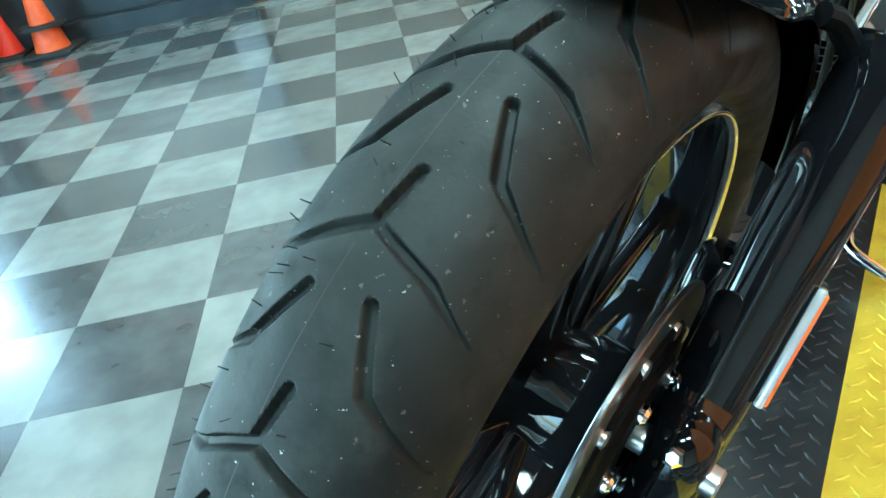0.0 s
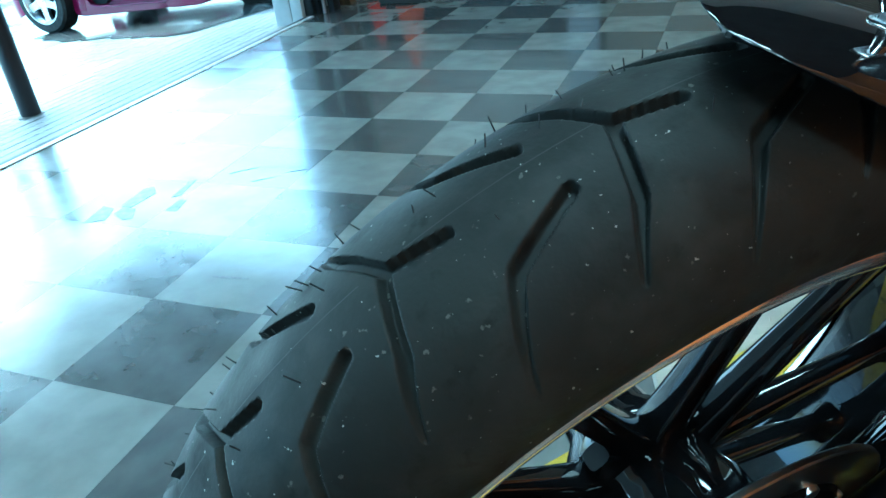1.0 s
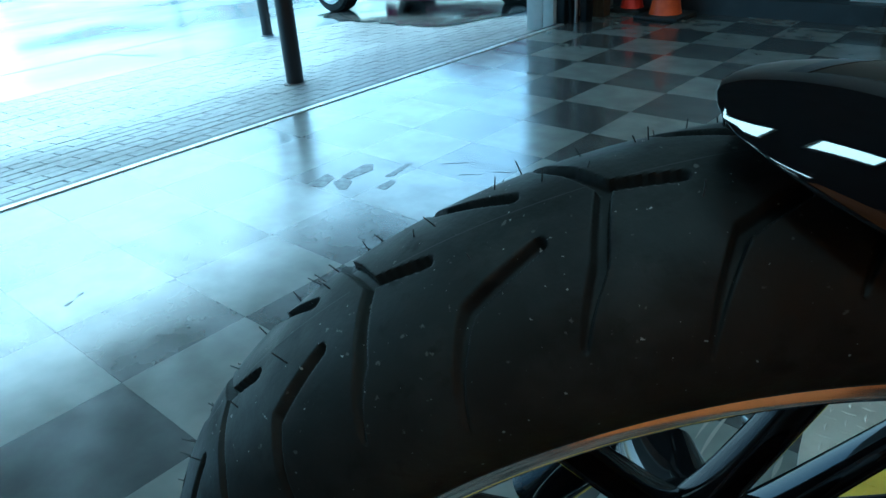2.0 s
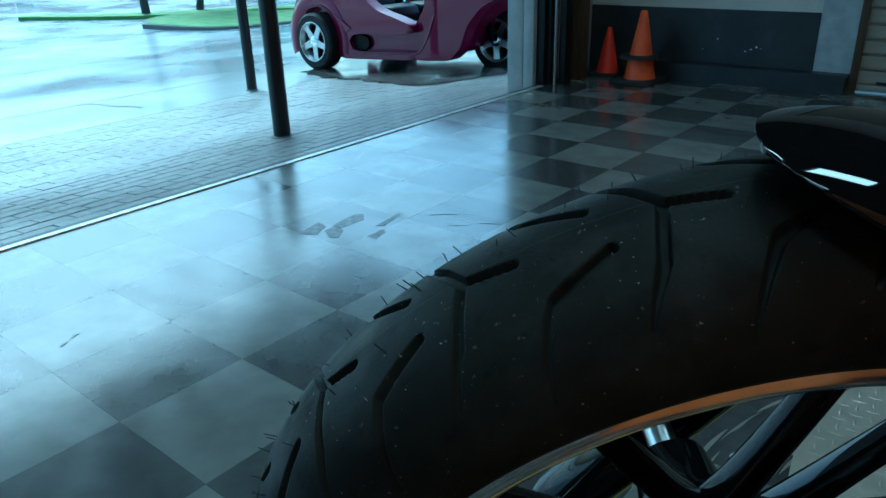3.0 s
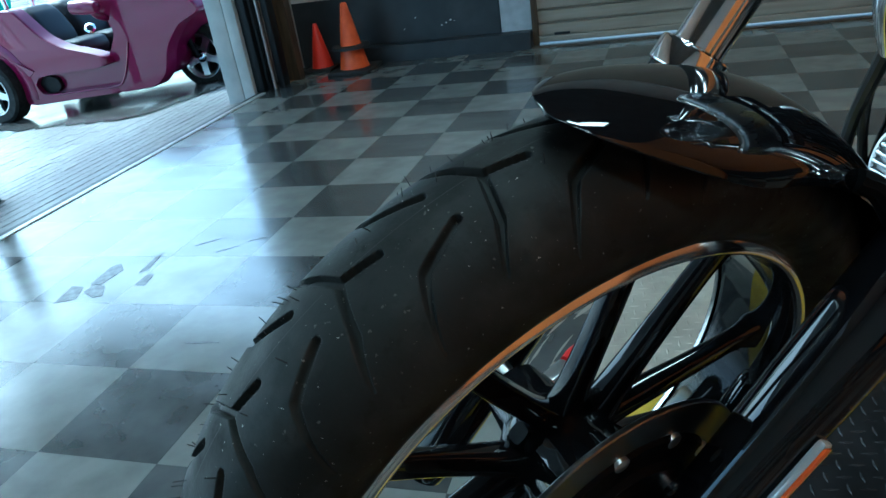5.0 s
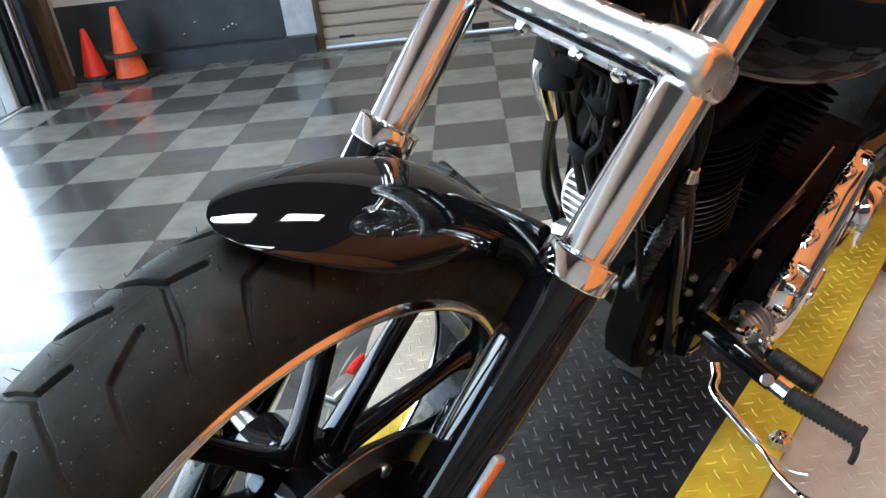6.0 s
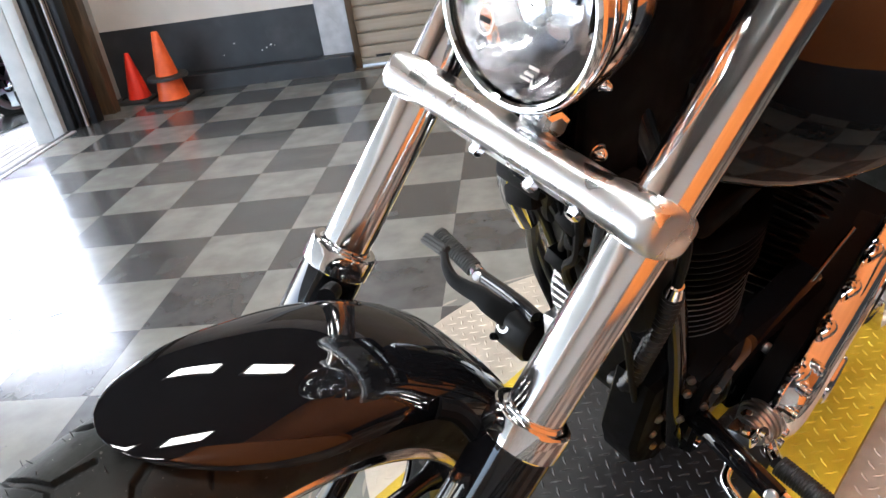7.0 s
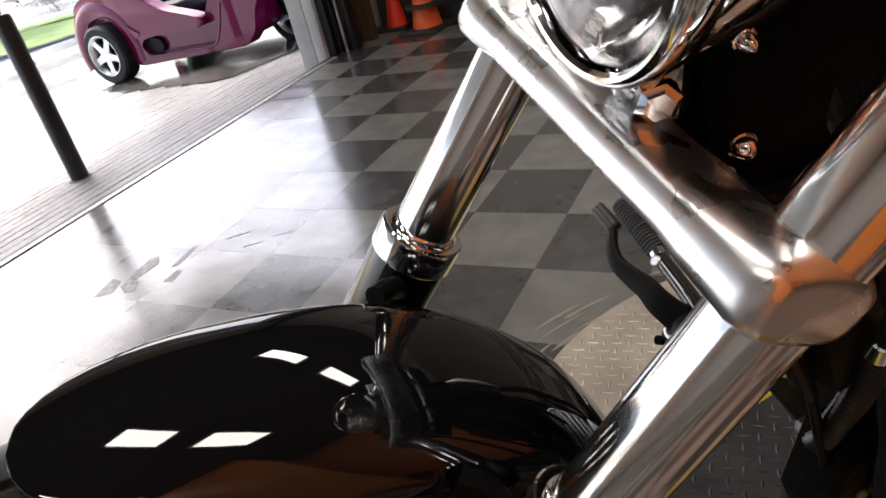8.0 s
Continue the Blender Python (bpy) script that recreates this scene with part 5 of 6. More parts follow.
# engine: two finned cylinders on a crankcase
for ang, base in ((15, Vector((-0.70, 0.0, -0.01))), (-28, Vector((-0.78, 0.0, -0.01)))):
    ax = Vector((math.sin(radians(ang)), 0, math.cos(radians(ang))))
    bm = BM()
    rod(bm, base + ax * 0.02, base + ax * 0.30, 0.062, seg=28)
    cyl = bpart("cylinder", bm, SATIN, label="black engine cylinder with bright-edged fins")
    for k in range(18):
        bm = BM()
        r = 0.088 if k < 11 else 0.095
        lathe(bm, base + ax * (0.045 + 0.0122 * k), ax, [(0, r - 0.004), (0.0008, r - 0.0006), (0.0026, r - 0.0006), (0.0034, r - 0.004)], 40)
        fin = bpart("fin", bm, SATIN, cyl)
        if k < (10 if ang > 0 else 3):
            bm = BM()
            lathe(bm, base + ax * (0.0458 + 0.0122 * k), ax, [(0, r - 0.0012), (0.0002, r), (0.0016, r), (0.0018, r - 0.0012)], 40, False)
            bpart("machined_edge", bm, STEEL, fin)
    bm = BM()
    m = Matrix.Translation(base + ax * 0.30) @ Matrix.Rotation(radians(ang), 4, "Y")
    box(bm, (-0.075, -0.07, -0.025), (0.075, 0.07, 0.02), 0.015, 3, m)
    bpart("rocker_cover", bm, SATIN, cyl)
bm = BM()
slab_pts = [(-0.575, -0.07), (-0.58, 0.02), (-0.63, 0.045), (-0.92, 0.06), (-1.1, 0.1), (-1.12, -0.06), (-1.0, -0.14), (-0.66, -0.15), (-0.6, -0.12)]
loft(bm, [[Vector((x, y, z)) for x, z in slab_pts] for y in (-0.12, 0.125)])
bmesh.ops.bevel(bm, geom=list(bm.edges), offset=0.01, segments=2, affect="EDGES")
bpart("crankcase", bm, SATIN, label="satin black crankcase")

# finned regulator between the down tubes
RG = Vector((-0.535, -0.035, 0.105))
bm = BM()
rings = []
for x, k in ((0.0, 0.9), (0.006, 1.0), (0.018, 1.0), (0.021, 0.94)):
    rings.append([RG + Vector((x, 0.048 * k * math.copysign(abs(math.cos(t)) ** 0.75, math.cos(t)), 0.05 * k * math.copysign(abs(math.sin(t)) ** 0.75, math.sin(t)))) for t in (2 * math.pi * q / 32 for q in range(32))])
loft(bm, rings)
reg = bpart("regulator", bm, STEEL, label="rounded finned aluminium regulator")
for k in range(8):
    bm = BM()
    z = -0.04 + 0.0115 * k
    hy = 0.046 * math.sqrt(max(0.05, 1 - (z / 0.052) ** 2))
    box(bm, (0.018, -hy, z - 0.0028), (0.034, hy, z + 0.0028), 0.002, 2, Matrix.Translation(RG))
    bpart("fin", bm, STEEL, reg)
bm = BM()
loop = [RG + Vector((0.024, 0.049 * math.copysign(abs(math.cos(t)) ** 0.85, math.cos(t)), 0.052 * math.copysign(abs(math.sin(t)) ** 0.85, math.sin(t)))) for t in (2 * math.pi * q / 36 for q in range(37))]
hose(bm, loop, 0.0035, 8, 1)
bpart("rim", bm, STEEL, reg)
bm = BM()
box(bm, (-0.02, -0.016, -0.03), (0.004, 0.016, 0.02), 0.004, 2, Matrix.Translation(RG + Vector((0.03, -0.03, -0.075))) @ Matrix.Rotation(0.25, 4, "X"))
bpart("bracket", bm, STEEL)

# primary cover, chrome, on the left side, running in towards the rear
PRIM_TOE = Matrix(((1, 0, 0, 0), (0.16, 1, 0, 0.16 * 0.742), (0.08, 0, 1, 0.08 * 0.742), (0, 0, 0, 1)))


def ppart(name, bm, mat, parent=None, label="", smooth=True, angle=35):
    bmesh.ops.transform(bm, matrix=PRIM_TOE, verts=bm.verts)
    return bpart(name, bm, mat, parent, label, smooth, angle)


def prim_outline(g):
    pts = []
    for cx, cz, r, a0 in ((-0.742, -0.036, 0.083, -90), (-1.03, 0.012, 0.097, 90)):
        for k in range(21):
            t = radians(a0 + 180 * k / 20)
            pts.append((cx + (r + g) * math.cos(t), cz + (r + g) * math.sin(t)))
    return pts


bm = BM()
loft(bm, [[Vector((x, y, z)) for x, z in prim_outline(g)] for y, g in ((0.1380, 0.0), (0.1690, 0.002), (0.1720, -0.004))])
ppart("primary_case", bm, SATIN, label="satin black inner primary case", angle=40)
bm = BM()
rings = []
for y, g in ((0.1725, 0.004), (0.1780, 0.005), (0.1800, 0.001), (0.1900, -0.001), (0.2000, -0.005), (0.2080, -0.012), (0.2140, -0.022), (0.2180, -0.036), (0.2195, -0.05)):
    rings.append([Vector((x, y, z)) for x, z in prim_outline(g)])
loft(bm, rings)
prim = ppart("primary_cover", bm, CHROME, label="polished chrome primary cover", angle=40)
bm = BM()
lathe(bm, (-1.03, 0.2140, 0.004), (0, 1, 0), [(0, 0.076), (0.006, 0.076), (0.008, 0.070)], 48)
ppart("cover_seat", bm, SATIN, prim)
bm = BM()
lathe(bm, (-1.03, 0.2220, 0.004), (0, 1, 0), [(0, 0.067), (0.016, 0.067), (0.022, 0.064), (0.026, 0.055), (0.028, 0.02)], 48)
ppart("derby_cover", bm, CHROME, prim, "round chrome clutch cover")
bm = BM()
rings = []
for y, k in ((0.2160, 1.0), (0.2230, 1.0), (0.2260, 0.9), (0.2270, 0.6)):
    rings.append([Vector((-0.80 + 0.052 * k * math.copysign(abs(math.cos(t)) ** 0.7, math.cos(t)), y, -0.03 + 0.024 * k * math.copysign(abs(math.sin(t)) ** 0.7, math.sin(t)))) for t in (2 * math.pi * q / 32 for q in range(32))])
loft(bm, rings)
ppart("inspection_cover", bm, CHROME, prim)
for k in range(0, 42, 3):
    x, z = prim_outline(-0.008)[k]
    bm = BM()
    lathe(bm, (x, 0.1880, z), (0, 1, 0), [(0, 0.0105), (0.012, 0.0105), (0.0125, 0.0075), (0.018, 0.0075), (0.020, 0.005), (0.020, 0.003), (0.016, 0.003)], 14)
    ppart("bolt", bm, CHROME, prim)
# raised bosses along its upper edge
for x in (-0.70, -0.78, -0.87, -0.96):
    z = min(0.047 + (x + 0.742) * -0.22, 0.107) if x < -0.742 else 0.03
    bm = BM()
    hose(bm, [(x - 0.016, 0.1800, z - 0.003), (x - 0.006, 0.1860, z + 0.004), (x + 0.006, 0.1860, z + 0.004), (x + 0.016, 0.1800, z - 0.003)], 0.009, 12, 5)
    boss = ppart("boss", bm, CHROME, prim)
    for d in (-0.010, 0.010):
        bm = BM()
        lathe(bm, (x + d, 0.1800, z + 0.007), (0, 0.5, 0.85), [(0, 0.0065), (0.007, 0.0065), (0.009, 0.004)], 12)
        ppart("bolt", bm, CHROME, boss)
# ribbed snout at its front
bm = BM()
prof = []
for k in range(6):
    prof += [(0.007 * k, 0.034 - 0.0022 * k), (0.007 * k + 0.0045, 0.034 - 0.0022 * k), (0.007 * k + 0.005, 0.030 - 0.0022 * k), (0.007 * k + 0.0068, 0.030 - 0.0022 * k)]
lathe(bm, (-0.672, 0.170, -0.045), (0.95, -0.1, -0.15), prof, 32)
ppart("ribbed_snout", bm, STEEL, prim, "ribbed aluminium front of the cover", angle=20)
# black cover ahead of the case
bm = BM()
loft(bm, [[Vector((cx + (x - cx) * k, y, cz + (z - cz) * k)) for x, z in ((-0.605, -0.13), (-0.60, -0.03), (-0.635, 0.03), (-0.70, 0.065), (-0.82, 0.10), (-0.90, 0.03), (-0.88, -0.14), (-0.7, -0.155))] for cx, cz in ((-0.72, -0.04),) for y, k in ((0.09, 1.0), (0.126, 1.0), (0.134, 0.97), (0.137, 0.9))])
bpart("side_cover", bm, PAINT, label="gloss black engine side cover", angle=25)

# pegs, controls and stand
def ribbed(bm, p, q, r, n=16, deep=0.88):
    prof = []
    d = (Vector(q) - Vector(p)).length
    for k in range(n):
        u = d * k / n
        prof += [(u, r), (u + d / n * 0.55, r), (u + d / n * 0.62, r * deep), (u + d / n * 0.93, r * deep)]
    prof += [(d, r), (d + 0.004, r * 0.8)]
    return lathe(bm, p, Vector(q) - Vector(p), prof, 20)


for s, root, knee, q0, q1, q2 in (
    (1, (-0.61, 0.11, -0.055), (-0.578, 0.17, -0.03), (-0.562, 0.262, -0.030), (-0.560, 0.286, -0.031), (-0.562, 0.373, -0.026)),
    (-1, (-0.52, -0.105, 0.005), (-0.545, -0.17, -0.022), (-0.588, -0.288, -0.080), (-0.600, -0.316, -0.092), (-0.599, -0.405, -0.077)),
):
    root, knee, q0, q1, q2 = (Vector(p) for p in (root, knee, q0, q1, q2))
    bm = BM()
    hose(bm, [root, knee, q0], (lambda u: 0.018 - 0.004 * u) if s > 0 else 0.0115, 14)
    arm = bpart("peg_arm", bm, PAINT)
    bm = BM()
    rod(bm, q0, q1, 0.0125, seg=10, bevel=0.002)
    bpart("ferrule", bm, CHROME, arm)
    bm = BM()
    lathe(bm, q0 + (q1 - q0) * -0.25 + Vector((0.010, 0, 0.006)), (0.8, 0, 0.6), [(0, 0.0085), (0.004, 0.0085), (0.006, 0.006)], 16)
    bpart("hinge_pin", bm, STEEL, arm)
    bm = BM()
    ribbed(bm, q1, q2, 0.0140 if s > 0 else 0.0160)
    bpart("foot_peg", bm, GRIP, arm, "black ribbed rubber foot peg")
    bm = BM()
    lathe(bm, q2, q2 - q1, [(0, 0.0155), (0.005, 0.0155), (0.007, 0.012)], 20)
    bpart("peg_end", bm, GRIP, arm)
    if s > 0:
        bm = BM()
        hose(bm, [q2 + Vector((0, 0.004, -0.008)), q2 + Vector((0.006, 0.010, -0.022)), q2 + Vector((0.010, 0.012, -0.036))], 0.0042, 8)
        bpart("feeler", bm, GRIP, arm, "short rubber feeler under the peg end")
# shiny linkage bracket above the near peg
bm = BM()
box(bm, (-0.02, -0.018, -0.010), (0.02, 0.018, 0.012), 0.004, 2, Matrix.Translation((-0.628, 0.182, -0.040)) @ Matrix.Rotation(0.4, 4, "X"))
clevis = bpart("linkage_bracket", bm, CHROME, label="polished gear linkage bracket")
for dx, dy in ((-0.012, -0.012), (0.012, 0.0), (-0.004, 0.016)):
    bm = BM()
    lathe(bm, (-0.628 + dx, 0.182 + dy, -0.030), (0.3, 0.2, 1), [(0, 0.008), (0.006, 0.008), (0.008, 0.005), (0.013, 0.0045)], 6)
    bpart("bolt", bm, CHROME, clevis)
# brake pedal on the far side
bm = BM()
path = smooth_path([(-0.525, -0.150, -0.035), (-0.510, -0.185, -0.024), (-0.506, -0.208, -0.018), (-0.500, -0.235, -0.018), (-0.495, -0.258, -0.014), (-0.500, -0.280, -0.006), (-0.512, -0.298, 0.000)], 5)
rings = []
for k, p in enumerate(path):
    u = k / (len(path) - 1)
    d = (path[min(k + 1, len(path) - 1)] - path[max(k - 1, 0)]).normalized()
    w = d.cross(Vector((0.8, 0.1, 0.6))).normalized()
    n_ = w.cross(d).normalized()
    hw, ht = 0.020 - 0.0145 * u, 0.006
    rings.append([p + w * hw * math.copysign(abs(math.cos(t)) ** 0.6, math.cos(t)) + n_ * ht * math.copysign(abs(math.sin(t)) ** 0.6, math.sin(t)) for t in (2 * math.pi * q / 16 for q in range(16))])
loft(bm, rings)
pedal = bpart("brake_pedal", bm, PLASTIC, label="black curved brake pedal with a ribbed pad")
pad_0, pad_1 = Vector((-0.517, -0.302, 0.0)), Vector((-0.535, -0.372, -0.028))
pad_x = (pad_1 - pad_0).normalized()
pad_y = pad_x.cross(Vector((0.6, 0, 0.8))).normalized()
pad_m = Matrix.Translation((pad_0 + pad_1) / 2) @ Matrix((pad_x, pad_y, pad_x.cross(pad_y))).transposed().to_4x4()
bm = BM()
box(bm, (-0.040, -0.010, -0.005), (0.040, 0.010, 0.005), 0.003, 2, pad_m)
for k in range(3):
    for z in (-1, 1):
        box(bm, (-0.038, -0.0078 + 0.0058 * k, 0.0052 * z - 0.0015), (0.038, -0.0040 + 0.0058 * k, 0.0052 * z + 0.0015), 0.001, 1, pad_m)
bpart("pad", bm, GRIP, pedal, "black ribbed rubber pedal pad")
bm = BM()
rings = []
for y, k in ((-0.172, 0.85), (-0.168, 1.0), (-0.118, 1.0), (-0.112, 0.9)):
    rings.append([Vector((-0.535 + 0.030 * k * math.cos(t), y, -0.060 + 0.042 * k * math.sin(t))) for t in (2 * math.pi * q / 24 for q in range(24))])
loft(bm, rings)
boss = bpart("pedal_pivot", bm, PLASTIC, pedal, "black cast pedal pivot", angle=50)
for p, r in (((-0.512, -0.157, -0.045), 0.012), ((-0.502, -0.166, -0.070), 0.006)):
    bm = BM()
    lathe(bm, p, (0.85, -0.1, 0.5), [(-0.006, r), (0.004, r), (0.005, r * 0.62), (0.001, r * 0.5), (0.001, 0.001)], 20)
    bpart("pivot_bolt", bm, STEEL if r > 0.01 else SATIN, boss)
# shift lever and its rod on the near side
bm = BM()
hose(bm, [(-0.705, 0.135, 0.035), (-0.712, 0.14, 0.012), (-0.735, 0.148, -0.025), (-0.742, 0.158, -0.06), (-0.735, 0.165, -0.095)], 0.0048, 10)
lever = bpart("shift_lever", bm, CHROME, label="chrome bent shift lever")
bm = BM()
ribbed(bm, (-0.605, 0.238, -0.03), (-0.60, 0.302, -0.028), 0.014)
bpart("shift_peg", bm, GRIP, lever)
bm = BM()
hose(bm, [(-0.735, 0.165, -0.09), (-0.70, 0.18, -0.075), (-0.64, 0.21, -0.045), (-0.605, 0.236, -0.03)], 0.009, 10)
bpart("lever_arm", bm, CHROME, lever)
bm = BM()
hose(bm, [(-0.703, 0.132, 0.034), (-0.79, 0.128, 0.085), (-0.89, 0.125, 0.14)], 0.003, 8)
bpart("shift_rod", bm, CHROME)
bm = BM()
lathe(bm, (-0.704, 0.132, 0.033), (0, 1, 0), [(0, 0.008), (0.010, 0.008), (0.013, 0.005)], 12)
bpart("rod_end", bm, STEEL)
# side stand
def world_to_bike(p):
    q = bike_m.inverted() @ Vector(p)
    return Vector((q.x, q.y, q.z - RT))


bm = BM()
hose(bm, [world_to_bike(p) for p in ((1.772, 0.075, 0.222), (1.770, 0.058, 0.206), (1.758, 0.030, 0.200), (1.776, -0.008, 0.183), (1.803, -0.058, TOP + 0.012))], 0.0085, 12)
stand = bpart("side_stand", bm, CHROME, label="chrome side stand leg resting on the platform")
bm = BM()
f0 = world_to_bike((1.838, -0.052, TOP + 0.0025))
lathe(bm, f0, (AHEAD.z, LEFT.z, UPW.z), [(0, 0.017), (0.004, 0.019), (0.016, 0.017), (0.020, 0.013), (0.020, 0.008), (0.012, 0.007)], 24)
bpart("stand_foot", bm, CHROME, stand)
bm = BM()
hose(bm, [world_to_bike(p) for p in ((1.799, -0.056, TOP + 0.014), (1.805, -0.075, TOP + 0.012), (1.810, -0.112, TOP + 0.009), (1.825, -0.158, TOP + 0.008), (1.85, -0.185, TOP + 0.008))], 0.0045, 10)
bpart("stand_tang", bm, CHROME, stand, "curved chrome tang of the stand")
bm = BM()
hose(bm, [world_to_bike(p) for p in ((1.812, -0.085, TOP + 0.010), (1.826, -0.112, TOP + 0.008), (1.850, -0.124, TOP + 0.008))], 0.003, 8)
bpart("stand_tang", bm, STEEL, stand)

# cables and hoses
for pts, r, mat, nm, rib in (
    ([(-0.47, 0.094, 0.238), (-0.487, 0.085, 0.17), (-0.505, 0.07, 0.09), (-0.52, 0.055, 0.02), (-0.55, 0.02, -0.03)], 0.0105, HOSEBLACK, "cable_conduit", 0.22),
    ([(-0.36, 0.03, 0.38), (-0.45, 0.05, 0.2), (-0.52, 0.07, 0.0), (-0.57, 0.08, -0.1)], 0.005, PLASTIC, "cable", 0),
    ([(-0.33, 0.02, 0.42), (-0.40, -0.03, 0.3), (-0.50, -0.07, 0.2), (-0.55, -0.06, 0.05)], 0.007, PLASTIC, "cable", 0),
    ([(-0.32, -0.03, 0.41), (-0.42, -0.05, 0.27), (-0.50, -0.05, 0.12)], 0.006, HOSEBLACK, "cable", 0),
    ([(-0.39, -0.05, 0.33), (-0.445, -0.085, 0.23), (-0.50, -0.118, 0.14), (-0.545, -0.135, 0.06), (-0.58, -0.12, -0.02)], 0.008, HOSEBLACK, "cable", 0),
    ([(-0.40, -0.06, 0.31), (-0.47, -0.10, 0.20), (-0.53, -0.11, 0.09), (-0.57, -0.09, 0.0)], 0.006, HOSEBLACK, "cable", 0),
    ([(-0.31, 0.09, 0.40), (-0.30, 0.10, 0.25), (-0.24, 0.09, 0.12), (-0.16, 0.09, 0.06)], 0.0045, GRIP, "brake_hose", 0),
):
    bm = BM()
    hose(bm, pts, r, 10, 14 if rib else 8, rib)
    bpart(nm, bm, mat)
bm = BM()
box(bm, (-0.03, -0.03, -0.025), (0.02, 0.03, 0.025), 0.006, 2, Matrix.Translation((-0.37, -0.035, 0.37)))
bpart("wiring_block", bm, PLASTIC)
for p in ((-0.36, -0.055, 0.395), (-0.36, 0.01, 0.39)):
    bm = BM()
    lathe(bm, p, (0.6, 0.4, -0.4), [(0, 0.008), (0.008, 0.008), (0.01, 0.005)], 6)
    bpart("bolt", bm, STEEL)

bm = BM()
rod(bm, (-0.4685, 0.0945, 0.236), (-0.464, 0.097, 0.256), 0.0105, 0.008, 14, 0.002)
bpart("conduit_ferrule", bm, CHROME)
bm = BM()
hose(bm, [(-0.464, 0.097, 0.254), (-0.45, 0.10, 0.31), (-0.44, 0.09, 0.37)], 0.006, 10)
bpart("cable", bm, PLASTIC)

for p in ((-0.56, 0.112, 0.05), (-0.565, 0.112, 0.02), (-0.575, 0.112, -0.04), (-0.60, 0.126, -0.02), (-0.62, 0.126, 0.0)):
    bm = BM()
    lathe(bm, p, (0.6, 0.8, 0.1), [(0, 0.006), (0.005, 0.006), (0.007, 0.003)], 8)
    bpart("bolt", bm, DISCSTEEL)

# seat, rear fender and rear wheel behind
bm = BM()
rings = []
for k in range(9):
    u = k / 8
    x = -0.98 - 0.42 * u
    z = 0.40 - 0.06 * math.sin(math.pi * u) + 0.05 * u
    rings.append([Vector((x, 0.14 * math.cos(t) * (0.6 + 0.4 * math.sin(math.pi * min(1, u + 0.25))), z + 0.05 * math.sin(t))) for t in (2 * math.pi * q / 20 for q in range(20))])
loft(bm, rings)
bpart("seat", bm, LEATHER)
bm = BM()
lathe(bm, (-1.62, -0.09, -0.02), (0, 1, 0), [(0, 0.2), (0.0, 0.27), (0.03, 0.31), (0.09, 0.325), (0.15, 0.31), (0.18, 0.27), (0.18, 0.2)], 60)
rear = bpart("rear_wheel", bm, RUBBER)
bm = BM()
lathe(bm, (-1.62, 0.091, -0.02), (0, 1, 0), [(0, 0.198), (0.004, 0.19), (-0.02, 0.17), (-0.02, 0.05), (0.01, 0.04)], 48)
bpart("rim", bm, WHEELBLACK, rear)
bm = BM()
box(bm, (-1.65, 0.10, 0.0), (-1.0, 0.14, 0.05), 0.01)
bpart("swing_arm", bm, PAINT)
bm = BM()
hose(bm, [(-1.1, 0.2, 0.1), (-1.18, 0.24, 0.16), (-1.2, 0.32, 0.18)], 0.014, 10)
bpart("passenger_peg", bm, GRIP)

# ---- pieces of the floor and of the apron ----
def tile_mesh(mat, name):
    bm = BM()
    h = T / 2 - 0.0003
    box(bm, (-h, -h, -0.004), (h, h, 0.0), 0.0)
    return finish(bm, name, mat, False)


tile_l, tile_d = tile_mesh(TILE_L, "floor_tile"), tile_mesh(TILE_D, "floor_tile")
rnd = random.Random(2)
rest = {0: BM(), 1: BM()}
for i in range(-17, 13):
    for j in range(-4, 12):
        dark = (i + j) % 2 == 0
        if -4 <= i <= 12 and j <= 10:
            ob = new("floor_tile", tile_d if dark else tile_l)
            ob.parent = floor
            ob.location = ((j + 0.5) * T, (i + 0.5) * T, rnd.uniform(-0.0002, 0.0002))
        else:
            h = T / 2 - 0.0005
            box(rest[int(dark)], ((j + 0.5) * T - h, (i + 0.5) * T - h, -0.004), ((j + 0.5) * T + h, (i + 0.5) * T + h, 0.0))
for k, mat in ((0, TILE_L), (1, TILE_D)):
    tagged(part("tile_field", rest[k], mat, floor, smooth=False), kind="stuff")

# scuffs on the tiles
def scuff(x, y, pts):
    bm = BM()
    prism(bm, pts, 0.0004, 0.0008)
    ob = part("scuff", bm, SCUFF, floor, smooth=False)
    ob.location = (x, y, 0)


scuff(-0.48, 0.66, [(-0.03, -0.06), (0.03, -0.03), (0.0, 0.04), (-0.05, 0.05), (-0.04, 0.0)])
scuff(-0.425, 0.69, [(-0.03, -0.02), (0.03, -0.05), (0.055, -0.035), (0.02, 0.02), (-0.03, 0.03)])
scuff(-0.44, 0.78, [(-0.03, -0.06), (0.01, -0.06), (0.02, 0.04), (-0.02, 0.08), (-0.045, 0.06)])
scuff(-0.28, 0.74, [(-0.02, -0.02), (0.02, -0.02), (0.0, 0.05), (-0.025, 0.05)])
scuff(-0.335, 0.87, [(-0.01, -0.07), (0.012, -0.05), (-0.015, 0.07), (-0.03, 0.06)])
scuff(-0.41, -0.228, [(-0.006, -0.01), (0.006, -0.01), (-0.004, 0.012), (-0.012, 0.01)])
scuff(-0.43, -0.19, [(-0.006, -0.01), (0.004, -0.01), (-0.006, 0.012), (-0.014, 0.01)])
scuff(0.135, 0.428, [(-0.05, -0.006), (-0.02, -0.008), (0.05, 0.002), (0.05, 0.006), (-0.03, 0.0)])
scuff(-0.085, 0.995, [(-0.06, -0.05), (-0.01, -0.01), (0.0, -0.001), (-0.062, -0.046)])
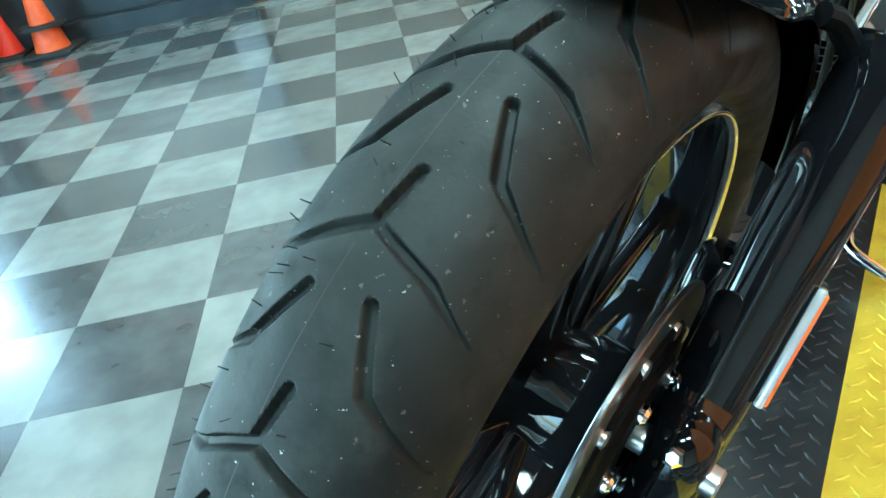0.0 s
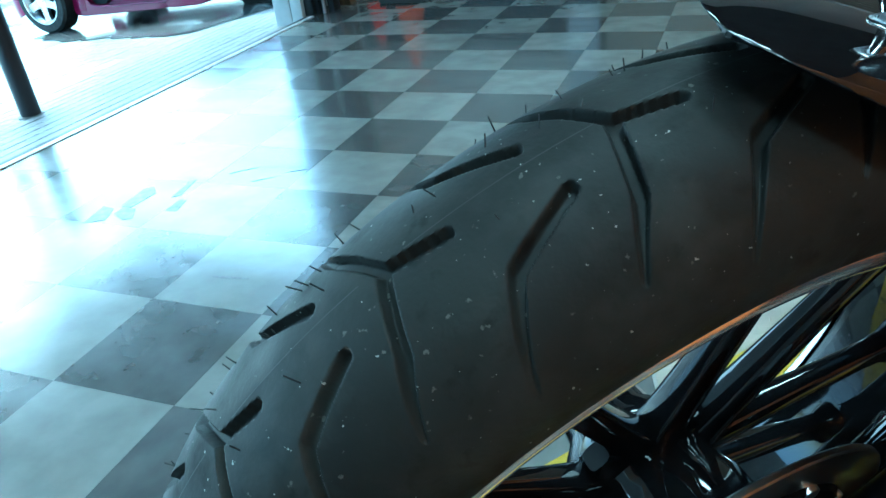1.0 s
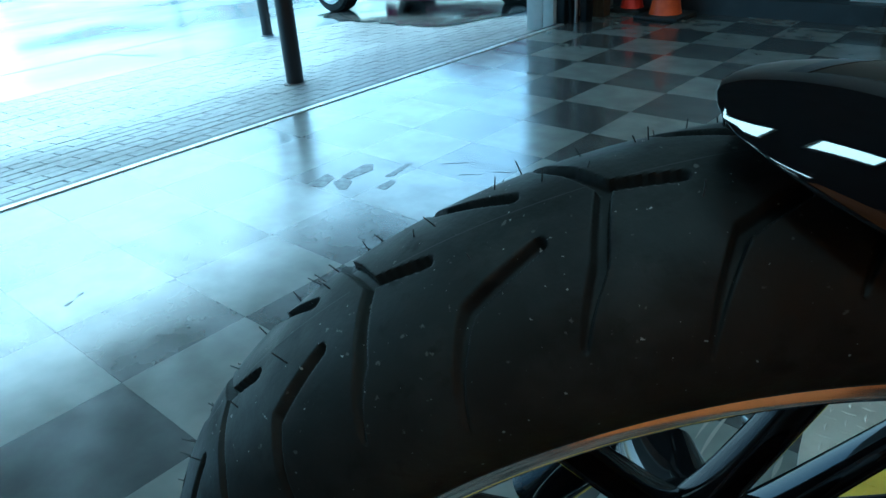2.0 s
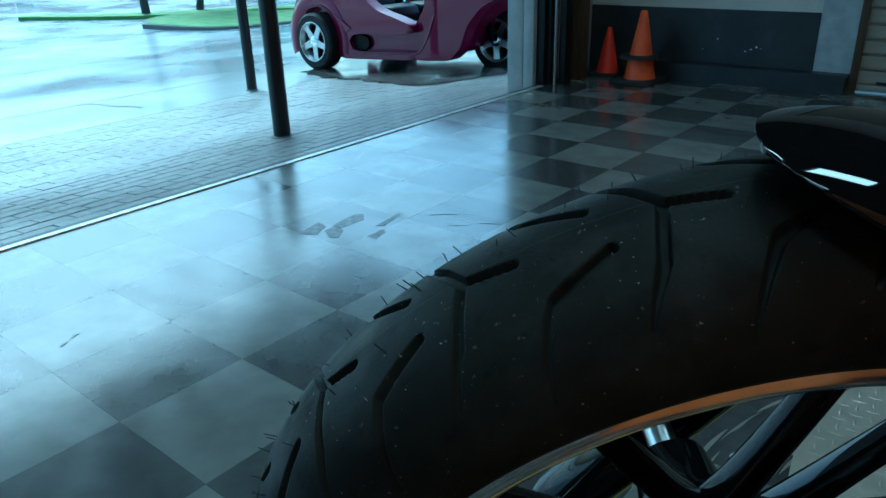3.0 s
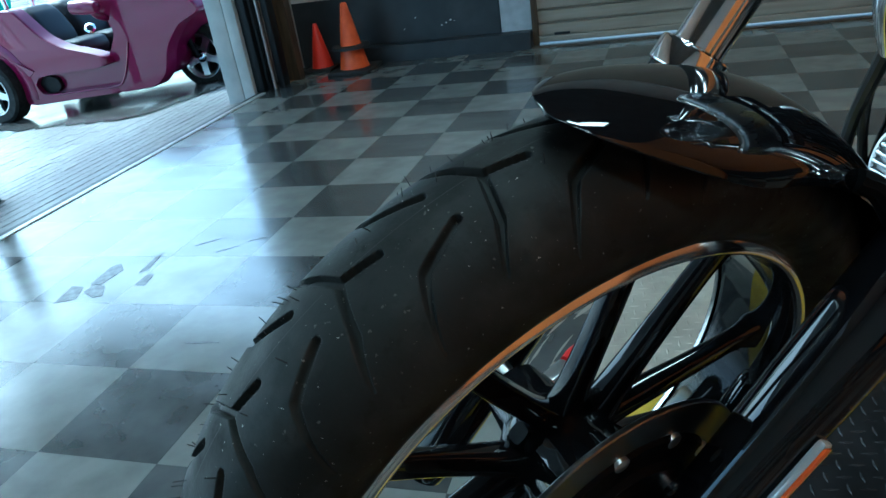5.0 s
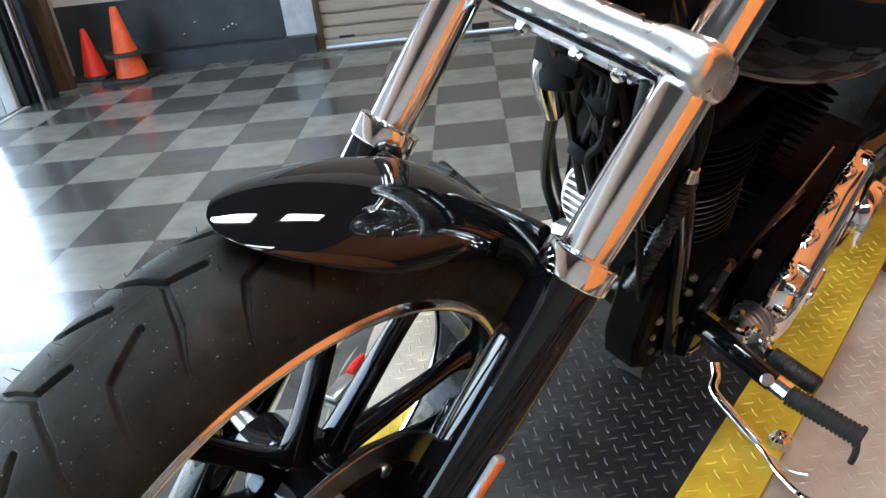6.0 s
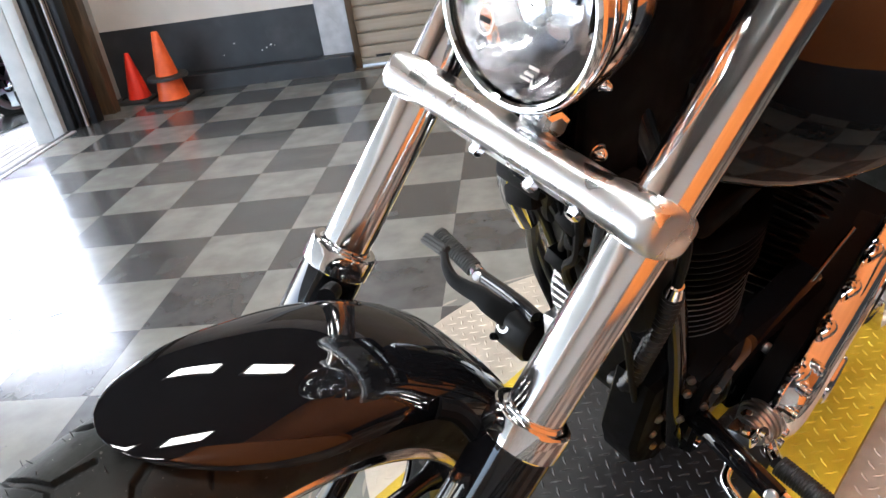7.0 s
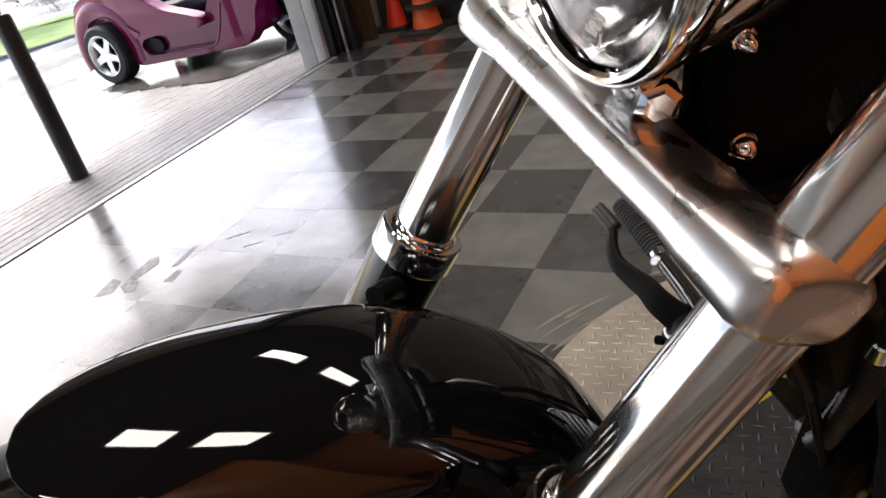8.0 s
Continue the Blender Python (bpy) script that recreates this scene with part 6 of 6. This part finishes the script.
scuff(-0.04, 1.04, [(-0.03, -0.015), (0.03, 0.02), (0.03, 0.023), (-0.03, -0.012)])
scuff(-0.21, 1.03, [(-0.05, -0.04), (0.02, 0.02), (0.018, 0.023), (-0.052, -0.036)])

# pale worn ring on the tiles round the platform
bm = BM()
cx, cy = 0.615 * WC[0] + 0.788 * -WC[1], 0.788 * WC[0] - 0.615 * -WC[1]
rnd = random.Random(8)
for k in range(90):
    t0 = rnd.uniform(1.6, 4.2)
    r0 = WR + 0.03 + rnd.random() ** 1.6 * 0.22
    span, wd = rnd.uniform(0.04, 0.22), rnd.uniform(0.0015, 0.007)
    inner, outer = [], []
    for q in range(7):
        t = t0 + span * (q / 6 - 0.5)
        w_ = wd * math.sin(math.pi * (q + 0.15) / 6.3)
        inner.append(bm.verts.new((cx + (r0 - w_) * math.cos(t), cy + (r0 - w_) * math.sin(t), 0.0006 + 0.00001 * k)))
        outer.append(bm.verts.new((cx + (r0 + w_) * math.cos(t), cy + (r0 + w_) * math.sin(t), 0.0006 + 0.00001 * k)))
    for q in range(6):
        bm.faces.new((inner[q], inner[q + 1], outer[q + 1], outer[q]))
tagged(part("scrape", bm, PALEWEAR, floor, smooth=False), "pale circular scrapes round the platform", kind="stuff")

# brick apron outside the door
apron = thing("brick_apron", pose(0, 0, 0), "wet grey brick paving strip outside the garage door", "paving", "", "structure")
bm = BM()
BL, BW, BH = 0.2, 0.1, 0.03
box(bm, (-BW / 2 + 0.002, -BL / 2 + 0.001, -BH), (BW / 2 - 0.002, BL / 2 - 0.001, 0.0))
top = [e for e in bm.edges if all(v.co.z > -0.001 for v in e.verts)]
bmesh.ops.bevel(bm, geom=top, offset=0.004, segments=1, affect="EDGES")
brick_me = finish(bm, "brick", BRICK, False)
rest = BM()
made = 0
for c in range(26):
    x = -1.258 - BW / 2 - BW * c
    for r in range(-16, 26):
        y = r * BL + (BL / 2 if c % 2 else 0)
        if y > 4.3:
            continue
        z = ground_z(x, y) + rnd.uniform(-0.001, 0.001) - 0.001
        if y > 0.0 and c < 10 and made < 300:
            ob = new("brick", brick_me)
            ob.parent = apron
            ob.location, ob.rotation_euler = (x, y, z), (rnd.uniform(-0.002, 0.002), rnd.uniform(-0.003, 0.003) - 0.125, rnd.uniform(-0.01, 0.01))
            made += 1
        else:
            tilt = Matrix.Translation((x, y, z)) @ Matrix.Rotation(-0.125 if x > -2.6 else -0.06, 4, "Y")
            box(rest, (-BW / 2 + 0.002, -BL / 2 + 0.002, -BH), (BW / 2 - 0.002, BL / 2 - 0.002, 0.0), 0.0, 1, tilt)
tagged(part("brick_field", rest, BRICK, apron, smooth=False), kind="stuff")
